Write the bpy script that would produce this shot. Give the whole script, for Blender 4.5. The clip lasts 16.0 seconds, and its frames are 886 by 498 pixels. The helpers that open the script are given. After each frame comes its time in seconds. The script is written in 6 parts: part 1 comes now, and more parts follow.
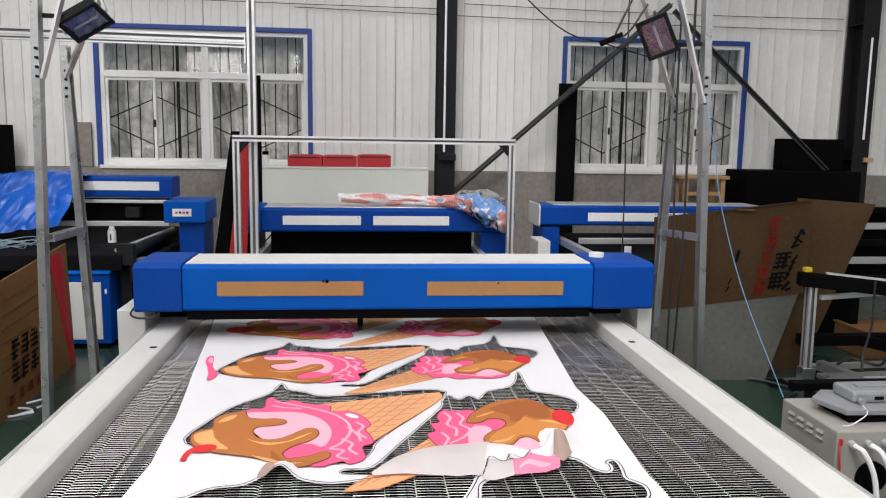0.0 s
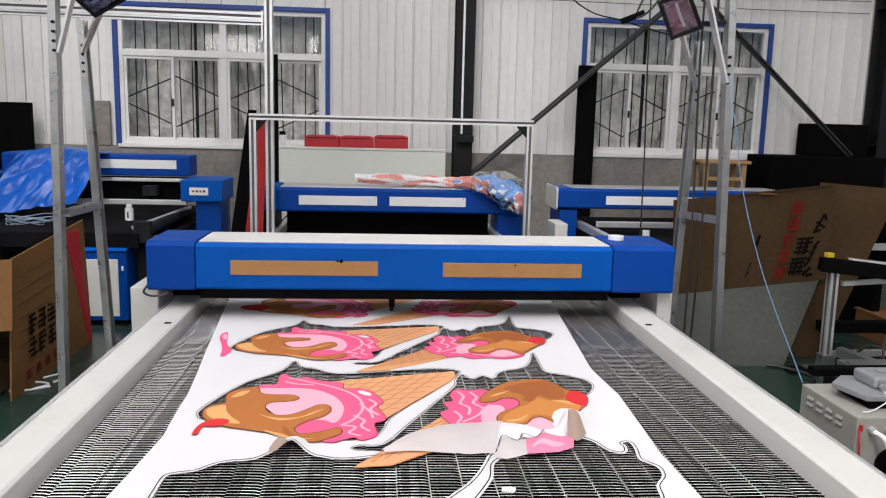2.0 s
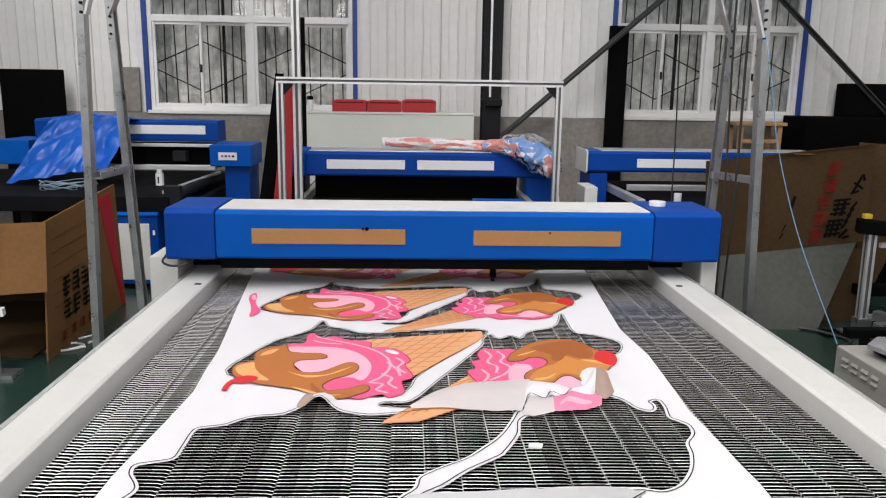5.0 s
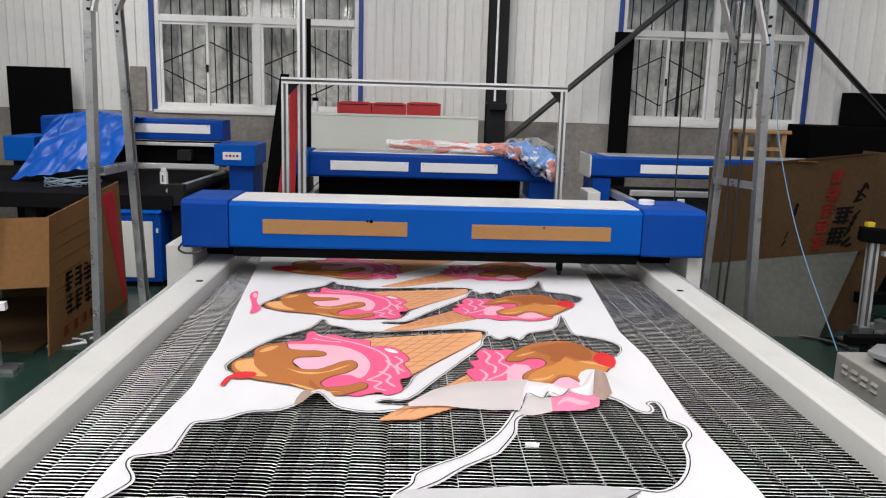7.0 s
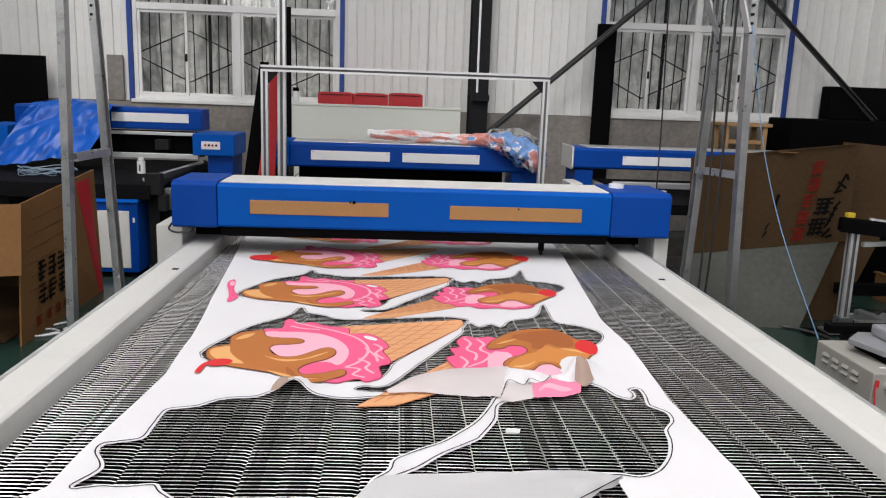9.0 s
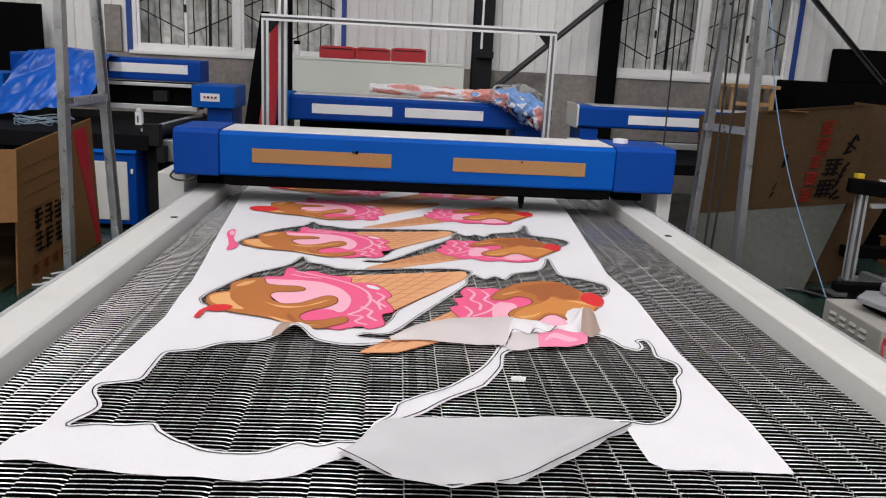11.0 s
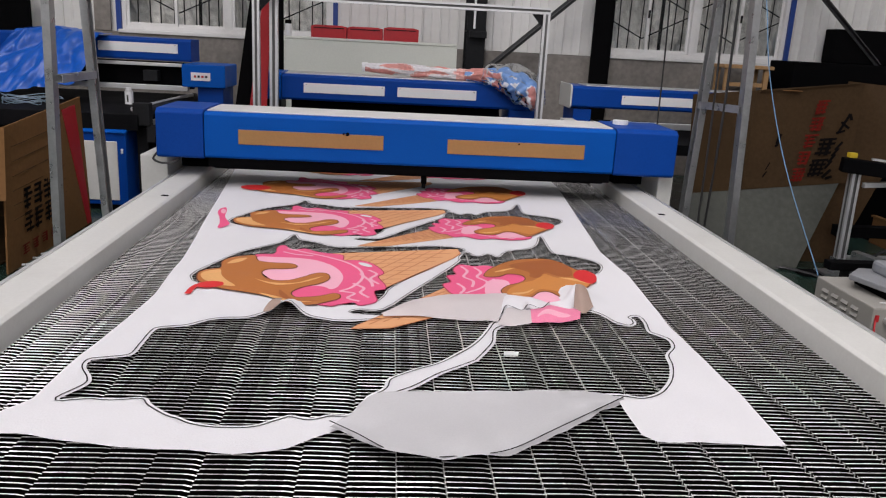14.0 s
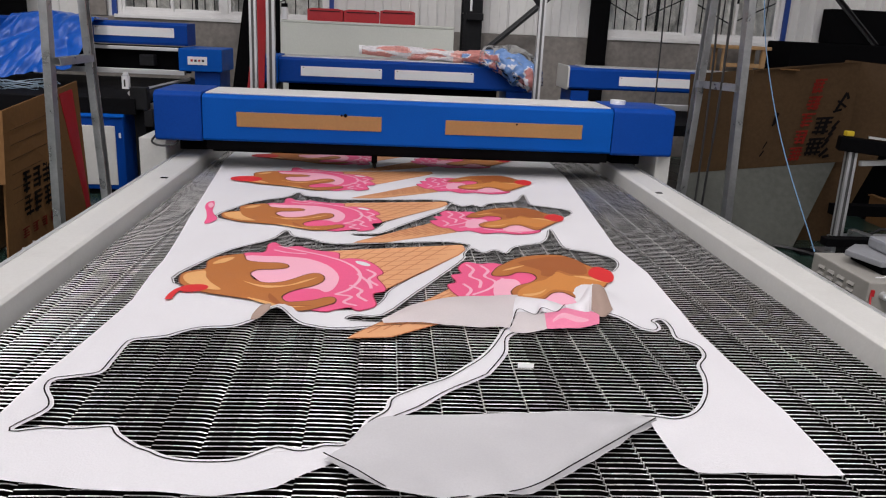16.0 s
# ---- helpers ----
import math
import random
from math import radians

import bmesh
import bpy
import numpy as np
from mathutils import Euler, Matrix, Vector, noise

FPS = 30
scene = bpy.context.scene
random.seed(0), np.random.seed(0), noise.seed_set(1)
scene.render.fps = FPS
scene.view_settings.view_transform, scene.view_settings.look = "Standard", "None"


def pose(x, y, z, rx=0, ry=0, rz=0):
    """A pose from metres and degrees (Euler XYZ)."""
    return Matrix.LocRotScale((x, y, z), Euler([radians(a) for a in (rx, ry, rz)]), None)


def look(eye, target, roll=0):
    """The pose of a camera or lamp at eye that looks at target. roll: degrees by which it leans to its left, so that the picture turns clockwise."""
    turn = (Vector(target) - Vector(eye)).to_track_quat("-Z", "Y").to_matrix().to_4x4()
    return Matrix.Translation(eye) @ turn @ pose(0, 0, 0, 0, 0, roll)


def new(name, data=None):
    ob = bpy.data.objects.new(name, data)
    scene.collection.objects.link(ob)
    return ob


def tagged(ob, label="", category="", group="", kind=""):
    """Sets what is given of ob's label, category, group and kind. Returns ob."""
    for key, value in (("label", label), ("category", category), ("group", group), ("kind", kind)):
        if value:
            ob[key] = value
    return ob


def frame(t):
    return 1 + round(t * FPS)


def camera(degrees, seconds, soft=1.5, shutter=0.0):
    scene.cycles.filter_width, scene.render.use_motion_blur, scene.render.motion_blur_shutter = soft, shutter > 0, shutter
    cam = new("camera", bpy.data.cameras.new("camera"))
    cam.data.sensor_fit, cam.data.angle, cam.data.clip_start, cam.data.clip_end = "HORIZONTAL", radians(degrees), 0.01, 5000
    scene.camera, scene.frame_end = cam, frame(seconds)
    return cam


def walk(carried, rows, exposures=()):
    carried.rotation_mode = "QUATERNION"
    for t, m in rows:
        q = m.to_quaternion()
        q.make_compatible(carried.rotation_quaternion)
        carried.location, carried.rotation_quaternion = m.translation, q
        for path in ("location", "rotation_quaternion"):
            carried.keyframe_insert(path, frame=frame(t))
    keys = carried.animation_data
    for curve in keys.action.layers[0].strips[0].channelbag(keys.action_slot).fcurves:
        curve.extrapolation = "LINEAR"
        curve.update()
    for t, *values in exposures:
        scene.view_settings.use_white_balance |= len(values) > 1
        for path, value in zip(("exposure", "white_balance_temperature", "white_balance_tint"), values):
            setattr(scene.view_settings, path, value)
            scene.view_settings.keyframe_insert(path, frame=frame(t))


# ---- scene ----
cam = camera(59.2, 16.0, soft=1.15)
PATH = [
    (0, (-0.184, -0.858, 1.587), (0.021, 1.112, 1.307), 0.9),
    (0.5, (-0.18, -0.848, 1.576), (0.006, 1.12, 1.274), 0.8),
    (1, (-0.176, -0.84, 1.567), (-0.006, 1.131, 1.269), 1.1),
    (1.5, (-0.175, -0.832, 1.554), (-0.003, 1.137, 1.243), 1.3),
    (2, (-0.173, -0.83, 1.552), (-0.011, 1.138, 1.234), 1.4),
    (2.5, (-0.18, -0.825, 1.547), (-0.034, 1.143, 1.22), 1.6),
    (3, (-0.179, -0.822, 1.542), (-0.038, 1.145, 1.205), 1.8),
    (3.5, (-0.186, -0.817, 1.529), (-0.046, 1.146, 1.173), 1.5),
    (4, (-0.179, -0.814, 1.523), (-0.054, 1.146, 1.145), 1.1),
    (6.3, (-0.153, -0.815, 1.498), (-0.095, 1.143, 1.095), 1.2),
    (6.5, (-0.154, -0.82, 1.498), (-0.089, 1.14, 1.105), 1.4),
    (7, (-0.15, -0.825, 1.491), (-0.072, 1.136, 1.105), 1.7),
    (7.5, (-0.146, -0.821, 1.477), (-0.058, 1.138, 1.084), 2.1),
    (8, (-0.14, -0.805, 1.475), (-0.048, 1.153, 1.076), 2.1),
    (8.2, (-0.144, -0.803, 1.469), (-0.021, 1.157, 1.09), 2.6),
    (10.5, (-0.125, -0.748, 1.397), (-0.023, 1.194, 0.932), 1.3),
    (11, (-0.156, -0.741, 1.371), (-0.027, 1.195, 0.889), 3.0),
    (11.5, (-0.148, -0.742, 1.359), (-0.021, 1.19, 0.86), 2.7),
    (12, (-0.159, -0.737, 1.351), (-0.032, 1.191, 0.836), 3.2),
    (12.5, (-0.149, -0.74, 1.346), (-0.021, 1.186, 0.823), 3.3),
    (13, (-0.158, -0.732, 1.346), (-0.027, 1.193, 0.819), 2.9),
    (13.5, (-0.158, -0.731, 1.344), (-0.012, 1.195, 0.825), 3.1),
    (14, (-0.152, -0.734, 1.344), (-0.004, 1.191, 0.822), 3.1),
    (14.5, (-0.157, -0.737, 1.341), (-0.009, 1.186, 0.814), 3.3),
    (15, (-0.153, -0.734, 1.334), (0.0, 1.187, 0.798), 3.3),
    (15.5, (-0.153, -0.736, 1.331), (-0.002, 1.182, 0.785), 3.3),
    (16, (-0.157, -0.761, 1.32), (-0.003, 1.154, 0.764), 2.7),
]
walk(cam, [(t, look(eye, target, roll)) for t, eye, target, roll in PATH],
     [(0.0, 0.0, 6500, 11), (4.0, -0.05, 6500, 11), (7.0, -0.08, 6500, 11), (11.0, -0.27, 6500, 13), (13.0, -0.43, 6500, 15), (16.0, -0.43, 6500, 15)])

# ---- light ----
world = bpy.data.worlds.new("sky")
scene.world = world
world.use_nodes = True
_n = world.node_tree.nodes
_sky = _n.new("ShaderNodeTexSky")
_sky.sky_type, _sky.sun_disc = "NISHITA", False
_sky.sun_elevation, _sky.sun_rotation = radians(50), radians(200)
world.node_tree.links.new(_sky.outputs[0], _n["Background"].inputs[0])
_n["Background"].inputs[1].default_value = 0.15
sun_data = bpy.data.lights.new("sun", "SUN")
sun_data.energy, sun_data.angle, sun_data.color = 1.0, radians(12), (1.0, 0.97, 0.93)
new("sun", sun_data).matrix_world = look((-3, -8, 12), (0, 2, 0))

SKYLIGHTS = [(-4.2, 1.4), (0.0, 1.4), (4.2, 1.4)]      # centre x, width of the roof lights
ROOF_Z, FRONT_Y, SIDE_X, BACK_Y = 6.2, -9.0, 9.5, 7.74


def area(name, m, sx, sy, watts, colour=(1.0, 0.965, 0.935)):
    d = bpy.data.lights.new(name, "AREA")
    d.shape, d.size, d.size_y, d.energy, d.color = "RECTANGLE", sx, sy, watts, colour
    o = new(name, d)
    o.matrix_world = m
    return o


for (_x, _w), _p in zip(SKYLIGHTS, (370, 395, 160)):
    area("roof_light", look((_x, -1.0, ROOF_Z + 0.05), (_x, -1.0, 0)), _w - 0.1, 12.0, _p)
# daylight in the long window band of the wall behind the camera
for _x in (-4.8, -1.6, 1.6, 4.8):
    area("window_light", look((_x, FRONT_Y - 0.08, 3.75), (_x * 0.6, 8, 1.4)), 1.7, 0.75, 72)


# ---- materials ----
def material(name, base, rough=0.5, metal=0.0, vary=0.12, scale=6.0, fine=60.0, bump=0.05, dirt=None, dirt_amount=0.0, spec=0.5, coat=0.0, translucent=0.0, per_object=0.0):
    """Colour with two scales of noise, fine relief and, where given, dirt in patches of its own shape."""
    m = bpy.data.materials.new(name)
    m.use_nodes = True
    t = m.node_tree
    N, L = t.nodes, t.links
    b = N["Principled BSDF"]
    co = N.new("ShaderNodeTexCoord")
    big, small = N.new("ShaderNodeTexNoise"), N.new("ShaderNodeTexNoise")
    big.inputs["Scale"].default_value, big.inputs["Detail"].default_value = scale, 6
    small.inputs["Scale"].default_value, small.inputs["Detail"].default_value = fine, 3
    for n in (big, small):
        L.new(co.outputs["Object"], n.inputs["Vector"])
    mix = N.new("ShaderNodeMath")
    mix.operation = "ADD"
    L.new(big.outputs[0], mix.inputs[0])
    L.new(small.outputs[0], mix.inputs[1])
    ramp = N.new("ShaderNodeMapRange")
    ramp.inputs["From Min"].default_value, ramp.inputs["From Max"].default_value = 0.6, 1.4
    ramp.inputs["To Min"].default_value, ramp.inputs["To Max"].default_value = 1 - vary, 1 + vary
    L.new(mix.outputs[0], ramp.inputs["Value"])
    hsv = N.new("ShaderNodeHueSaturation")
    hsv.inputs["Color"].default_value = (*base, 1)
    value = ramp.outputs[0]
    if per_object:
        info, sway, mul = N.new("ShaderNodeObjectInfo"), N.new("ShaderNodeMapRange"), N.new("ShaderNodeMath")
        sway.inputs["To Min"].default_value, sway.inputs["To Max"].default_value = 1 - per_object, 1 + per_object
        L.new(info.outputs["Random"], sway.inputs["Value"])
        mul.operation = "MULTIPLY"
        L.new(value, mul.inputs[0])
        L.new(sway.outputs[0], mul.inputs[1])
        value = mul.outputs[0]
    L.new(value, hsv.inputs["Value"])
    colour = hsv.outputs[0]
    if dirt:
        patch, edge, blend = N.new("ShaderNodeTexNoise"), N.new("ShaderNodeMapRange"), N.new("ShaderNodeMix")
        patch.inputs["Scale"].default_value, patch.inputs["Detail"].default_value = scale * 0.6, 9
        patch.inputs["Roughness"].default_value = 0.65
        L.new(co.outputs["Object"], patch.inputs["Vector"])
        edge.inputs["From Min"].default_value, edge.inputs["From Max"].default_value = 0.52, 0.72
        edge.inputs["To Max"].default_value = dirt_amount
        L.new(patch.outputs[0], edge.inputs["Value"])
        blend.data_type = "RGBA"
        L.new(edge.outputs[0], blend.inputs["Factor"])
        L.new(colour, blend.inputs["A"])
        blend.inputs["B"].default_value = (*dirt, 1)
        colour = blend.outputs["Result"]
    L.new(colour, b.inputs["Base Color"])
    rr = N.new("ShaderNodeMapRange")
    rr.inputs["From Min"].default_value, rr.inputs["From Max"].default_value = 0.3, 0.7
    rr.inputs["To Min"].default_value, rr.inputs["To Max"].default_value = max(rough - 0.08, 0.02), min(rough + 0.08, 1)
    L.new(big.outputs[0], rr.inputs["Value"])
    L.new(rr.outputs[0], b.inputs["Roughness"])
    b.inputs["Metallic"].default_value, b.inputs["Specular IOR Level"].default_value, b.inputs["Coat Weight"].default_value = metal, spec, coat
    if bump:
        bp = N.new("ShaderNodeBump")
        bp.inputs["Strength"].default_value, bp.inputs["Distance"].default_value = bump, 0.01
        L.new(mix.outputs[0], bp.inputs["Height"])
        L.new(bp.outputs[0], b.inputs["Normal"])
    if translucent:
        tr, ms = N.new("ShaderNodeBsdfTranslucent"), N.new("ShaderNodeMixShader")
        L.new(colour, tr.inputs["Color"])
        ms.inputs[0].default_value = translucent
        L.new(b.outputs[0], ms.inputs[1])
        L.new(tr.outputs[0], ms.inputs[2])
        L.new(ms.outputs[0], N["Material Output"].inputs["Surface"])
    return m


BLUE = material("blue_paint", (0.0005, 0.082, 0.40), 0.45, vary=0.12, scale=3, fine=140, bump=0.04, spec=0.10)
DEEP = material("deep_blue_paint", (0.0004, 0.048, 0.29), 0.45, vary=0.12, scale=3, fine=140, bump=0.04, spec=0.15)
CREAM = material("cream_enamel", (0.60, 0.60, 0.575), 0.42, vary=0.05, scale=4, fine=90, bump=0.03, dirt=(0.35, 0.34, 0.31), dirt_amount=0.25)
PANEL = material("wall_sheet_paint", (0.66, 0.66, 0.645), 0.5, vary=0.06, scale=0.8, fine=14, bump=0.02, dirt=(0.42, 0.41, 0.39), dirt_amount=0.35, per_object=0.03)
CONCRETE = material("grey_render", (0.215, 0.198, 0.180), 0.85, vary=0.30, scale=1.8, fine=20, bump=0.3, dirt=(0.10, 0.092, 0.085), dirt_amount=0.75)
FLOOR = material("green_floor_paint", (0.018, 0.040, 0.032), 0.25, vary=0.22, scale=0.9, fine=12, bump=0.03, dirt=(0.08, 0.095, 0.085), dirt_amount=0.5)
ALU = material("aluminium", (0.66, 0.67, 0.68), 0.38, 0.7, vary=0.08, scale=9, fine=200, bump=0.02)
GALV = material("galvanised_steel", (0.46, 0.47, 0.48), 0.33, 0.9, vary=0.14, scale=14, fine=70, bump=0.04, dirt=(0.32, 0.31, 0.3), dirt_amount=0.5)
SLAT = material("steel_slat", (0.88, 0.87, 0.855), 0.28, 0.65, vary=0.2, scale=9, fine=60, bump=0.03, dirt=(0.30, 0.27, 0.24), dirt_amount=0.45, per_object=0.10)
# near-black: soot, and the shade between slats put into the colour
SOOT_SHADE = material("sooty_shaded_black", (0.004, 0.0037, 0.0034), 0.9, vary=0.4, scale=12, fine=80, bump=0.05, spec=0.01)
STRIP = material("dusty_silver_strip", (0.70, 0.70, 0.69), 0.45, 0.1, vary=0.08, scale=5, fine=80, bump=0.02, dirt=(0.45, 0.43, 0.40), dirt_amount=0.5)
CAST = material("grey_cast_alloy", (0.30, 0.31, 0.33), 0.4, 0.3, vary=0.12, scale=9, fine=80, bump=0.04)
UNIT = material("grey_beige_enamel", (0.30, 0.29, 0.265), 0.45, vary=0.06, scale=4, fine=90, bump=0.03, dirt=(0.2, 0.19, 0.17), dirt_amount=0.4)
MIRROR = material("lamp_reflector", (0.22, 0.19, 0.21), 0.25, 0.8, vary=0.3, scale=18, fine=60, bump=0.1)
STEEL = material("grey_primed_steel", (0.045, 0.046, 0.048), 0.5, vary=0.25, scale=3, fine=40, bump=0.05, spec=0.3)
# dark grey for slot faces: the recess shade as colour
GROOVE = material("shaded_groove", (0.13, 0.13, 0.13), 0.6, 0.3, vary=0.2, scale=9, fine=80, bump=0.02)
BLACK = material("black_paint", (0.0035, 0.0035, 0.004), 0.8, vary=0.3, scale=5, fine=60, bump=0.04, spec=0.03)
DARK = material("dark_grey_steel", (0.014, 0.0145, 0.016), 0.6, vary=0.25, scale=3, fine=40, bump=0.05, spec=0.1)
RUBBER = material("black_belt", (0.006, 0.006, 0.007), 0.75, vary=0.3, scale=2, fine=80, bump=0.1, dirt=(0.014, 0.014, 0.015), dirt_amount=0.5, spec=0.04)
WHITE = material("white_plastic", (0.78, 0.79, 0.8), 0.4, vary=0.04, scale=5, fine=60, bump=0.01)
PVC = material("white_window_frame", (0.72, 0.72, 0.71), 0.4, vary=0.05, scale=4, fine=60, bump=0.01, dirt=(0.4, 0.39, 0.37), dirt_amount=0.4)
FRAME_BLUE = material("blue_trim_paint", (0.008, 0.045, 0.24), 0.5, vary=0.12, scale=4, fine=60, bump=0.05)
TAPE = material("brown_board", (0.36, 0.19, 0.065), 0.6, vary=0.08, scale=8, fine=90, bump=0.03)
CARD = material("cardboard", (0.19, 0.098, 0.040), 0.85, vary=0.14, scale=2.5, fine=45, bump=0.08, dirt=(0.15, 0.082, 0.04), dirt_amount=0.5, spec=0.08)
# cardboard again, darkened in its colour for pieces that stand in shade
CARD_SHADE = material("shaded_cardboard", (0.060, 0.036, 0.018), 0.85, vary=0.2, scale=2.5, fine=45, bump=0.08, dirt=(0.085, 0.055, 0.033), dirt_amount=0.5, spec=0.08)
RED = material("red_paint", (0.44, 0.012, 0.018), 0.5, vary=0.12, scale=4, fine=60, bump=0.04)
PALE = material("pale_green_board", (0.68, 0.705, 0.64), 0.55, vary=0.05, scale=2, fine=60, bump=0.02)
SHEET_GREY = material("grey_green_plastic_sheet", (0.066, 0.070, 0.060), 0.5, vary=0.25, scale=2, fine=30, bump=0.05, spec=0.2)
TARP = material("blue_tarpaulin", (0.001, 0.080, 0.42), 0.36, vary=0.22, scale=4, fine=30, bump=0.15, spec=0.4)
INK = material("black_ink", (0.006, 0.005, 0.005), 0.8, vary=0.2, scale=20, fine=90, bump=0.0, spec=0.05)
RED_INK = material("red_ink", (0.14, 0.015, 0.010), 0.8, vary=0.3, scale=20, fine=90, bump=0.0, spec=0.05)
WOOD = material("raw_pine", (0.42, 0.25, 0.11), 0.6, vary=0.2, scale=5, fine=60, bump=0.08)
FABRIC = material("white_fabric", (0.84, 0.835, 0.86), 0.75, vary=0.04, scale=3, fine=220, bump=0.18, translucent=0.15)
FABRIC_THIN = material("thin_fabric_reverse", (0.72, 0.665, 0.665), 0.7, vary=0.07, scale=6, fine=220, bump=0.06, translucent=0.2)
FABRIC_BACK = material("grey_fabric_reverse", (0.55, 0.547, 0.56), 0.7, vary=0.05, scale=3, fine=220, bump=0.06, translucent=0.1)
# strong tone variation puts the light and dark of the folds into the colour
CURTAIN = material("grey_curtain", (0.72, 0.70, 0.67), 0.40, vary=0.55, scale=4, fine=11, bump=0.2, translucent=0.08)
CABLE = material("cable_sheath", (0.015, 0.015, 0.016), 0.5, vary=0.2, bump=0.0)
HOSE = material("clear_blue_hose", (0.20, 0.28, 0.36), 0.3, vary=0.2, bump=0.0)
CORD = material("pale_blue_cord", (0.13, 0.26, 0.42), 0.6, vary=0.2, bump=0.0)
YELLOW = material("yellow_tape", (0.62, 0.44, 0.02), 0.5)
P_BACK = material("print_reverse", (0.40, 0.29, 0.24), 0.7, vary=0.1, scale=8, fine=200, bump=0.03, translucent=0.1)
P_OUT = material("print_dark_outline", (0.15, 0.040, 0.018), 0.7, vary=0.1, fine=200, bump=0.03)
P_BROWN = material("print_caramel", (0.44, 0.145, 0.028), 0.7, vary=0.10, scale=4, fine=200, bump=0.03)
P_DEEP = material("print_deep_caramel", (0.34, 0.095, 0.018), 0.7, vary=0.08, scale=4, fine=200, bump=0.03)
P_WINE = material("print_wine_outline", (0.36, 0.012, 0.045), 0.7, vary=0.1, fine=200, bump=0.03)
P_AMBER = material("print_amber", (0.58, 0.22, 0.045), 0.7, vary=0.08, scale=4, fine=200, bump=0.03)
P_MID = material("print_mid_pink", (0.80, 0.22, 0.36), 0.7, vary=0.12, scale=9, fine=200, bump=0.05)
P_TAN = material("print_light_caramel", (0.72, 0.38, 0.14), 0.7, vary=0.08, scale=4, fine=200, bump=0.03)
P_PINK = material("print_light_pink", (0.86, 0.42, 0.53), 0.7, vary=0.06, scale=4, fine=200, bump=0.03)
P_HOT = material("print_hot_pink", (0.80, 0.10, 0.24), 0.7, vary=0.08, scale=4, fine=200, bump=0.03)
P_RED = material("print_cherry_red", (0.62, 0.018, 0.02), 0.7, vary=0.08, scale=4, fine=200, bump=0.03)
P_CONE = material("print_wafer", (0.72, 0.36, 0.17), 0.7, vary=0.06, scale=4, fine=200, bump=0.03)
P_GRID = material("print_wafer_lines", (0.52, 0.19, 0.07), 0.7, vary=0.06, scale=4, fine=200, bump=0.03)


def glass(name, tint=(0.95, 0.96, 0.95), rough=0.02, ior=1.5):
    m = bpy.data.materials.new(name)
    m.use_nodes = True
    N, L = m.node_tree.nodes, m.node_tree.links
    gl, tr, mx, fr = N.new("ShaderNodeBsdfGlossy"), N.new("ShaderNodeBsdfTransparent"), N.new("ShaderNodeMixShader"), N.new("ShaderNodeFresnel")
    gl.inputs["Roughness"].default_value = rough
    tr.inputs["Color"].default_value = (*tint, 1)
    fr.inputs["IOR"].default_value = ior
    L.new(fr.outputs[0], mx.inputs[0])
    L.new(tr.outputs[0], mx.inputs[1])
    L.new(gl.outputs[0], mx.inputs[2])
    L.new(mx.outputs[0], N["Material Output"].inputs["Surface"])
    return m


GLASS = glass("window_glass", ior=1.26)
CLEAR = glass("clear_wrap", (0.95, 0.97, 1.0), 0.15, 1.22)


# ---- building tools ----
def box(bm, x0, x1, y0, y1, z0, z1, bevel=0.0, turn=None):
    """Adds a box, its edges rounded by bevel; turn: a matrix applied to it."""
    vs = [bm.verts.new((x, y, z)) for x in (x0, x1) for y in (y0, y1) for z in (z0, z1)]
    for f in ((0, 1, 3, 2), (4, 6, 7, 5), (0, 4, 5, 1), (2, 3, 7, 6), (0, 2, 6, 4), (1, 5, 7, 3)):
        bm.faces.new([vs[i] for i in f])
    if bevel:
        es = list({e for v in vs for e in v.link_edges})
        out = bmesh.ops.bevel(bm, geom=es, offset=bevel, segments=2, affect="EDGES", profile=0.5)
        vs = out["verts"]
    if turn is not None:
        bmesh.ops.transform(bm, matrix=turn, verts=list(vs))
    return bm


def solid(*boxes, bevel=0.0):
    bm = bmesh.new()
    for b in boxes:
        box(bm, *b, bevel=bevel)
    return bm


def prism(points, axis, a, b, bevel=0.0):
    """A plane outline pushed along an axis from a to b."""
    bm = bmesh.new()
    def at(p, q):
        return {"x": (q, p[0], p[1]), "y": (p[0], q, p[1]), "z": (p[0], p[1], q)}[axis]
    lo, hi = [bm.verts.new(at(p, a)) for p in points], [bm.verts.new(at(p, b)) for p in points]
    bm.faces.new(lo)
    bm.faces.new(list(reversed(hi)))
    for i in range(len(points)):
        j = (i + 1) % len(points)
        bm.faces.new((lo[j], lo[i], hi[i], hi[j]))
    bmesh.ops.recalc_face_normals(bm, faces=bm.faces)
    if bevel:
        bmesh.ops.bevel(bm, geom=list(bm.edges), offset=bevel, segments=2, affect="EDGES", profile=0.5)
    return bm


def tube(bm, points, radius, sides=8, closed_ends=True):
    """A round tube along a line of points."""
    pts = [Vector(p) for p in points]
    rings = []
    for i, p in enumerate(pts):
        d = (pts[min(i + 1, len(pts) - 1)] - pts[max(i - 1, 0)]).normalized()
        u = d.cross(Vector((0, 0, 1)))
        u = (u if u.length > 0.05 else d.cross(Vector((1, 0, 0)))).normalized()
        v = d.cross(u)
        rings.append([bm.verts.new(p + radius * (math.cos(k * math.tau / sides) * u + math.sin(k * math.tau / sides) * v)) for k in range(sides)])
    for r, s in zip(rings, rings[1:]):
        for k in range(sides):
            bm.faces.new((r[k], r[(k + 1) % sides], s[(k + 1) % sides], s[k]))
    if closed_ends:
        bm.faces.new(list(reversed(rings[0])))
        bm.faces.new(rings[-1])
    return bm


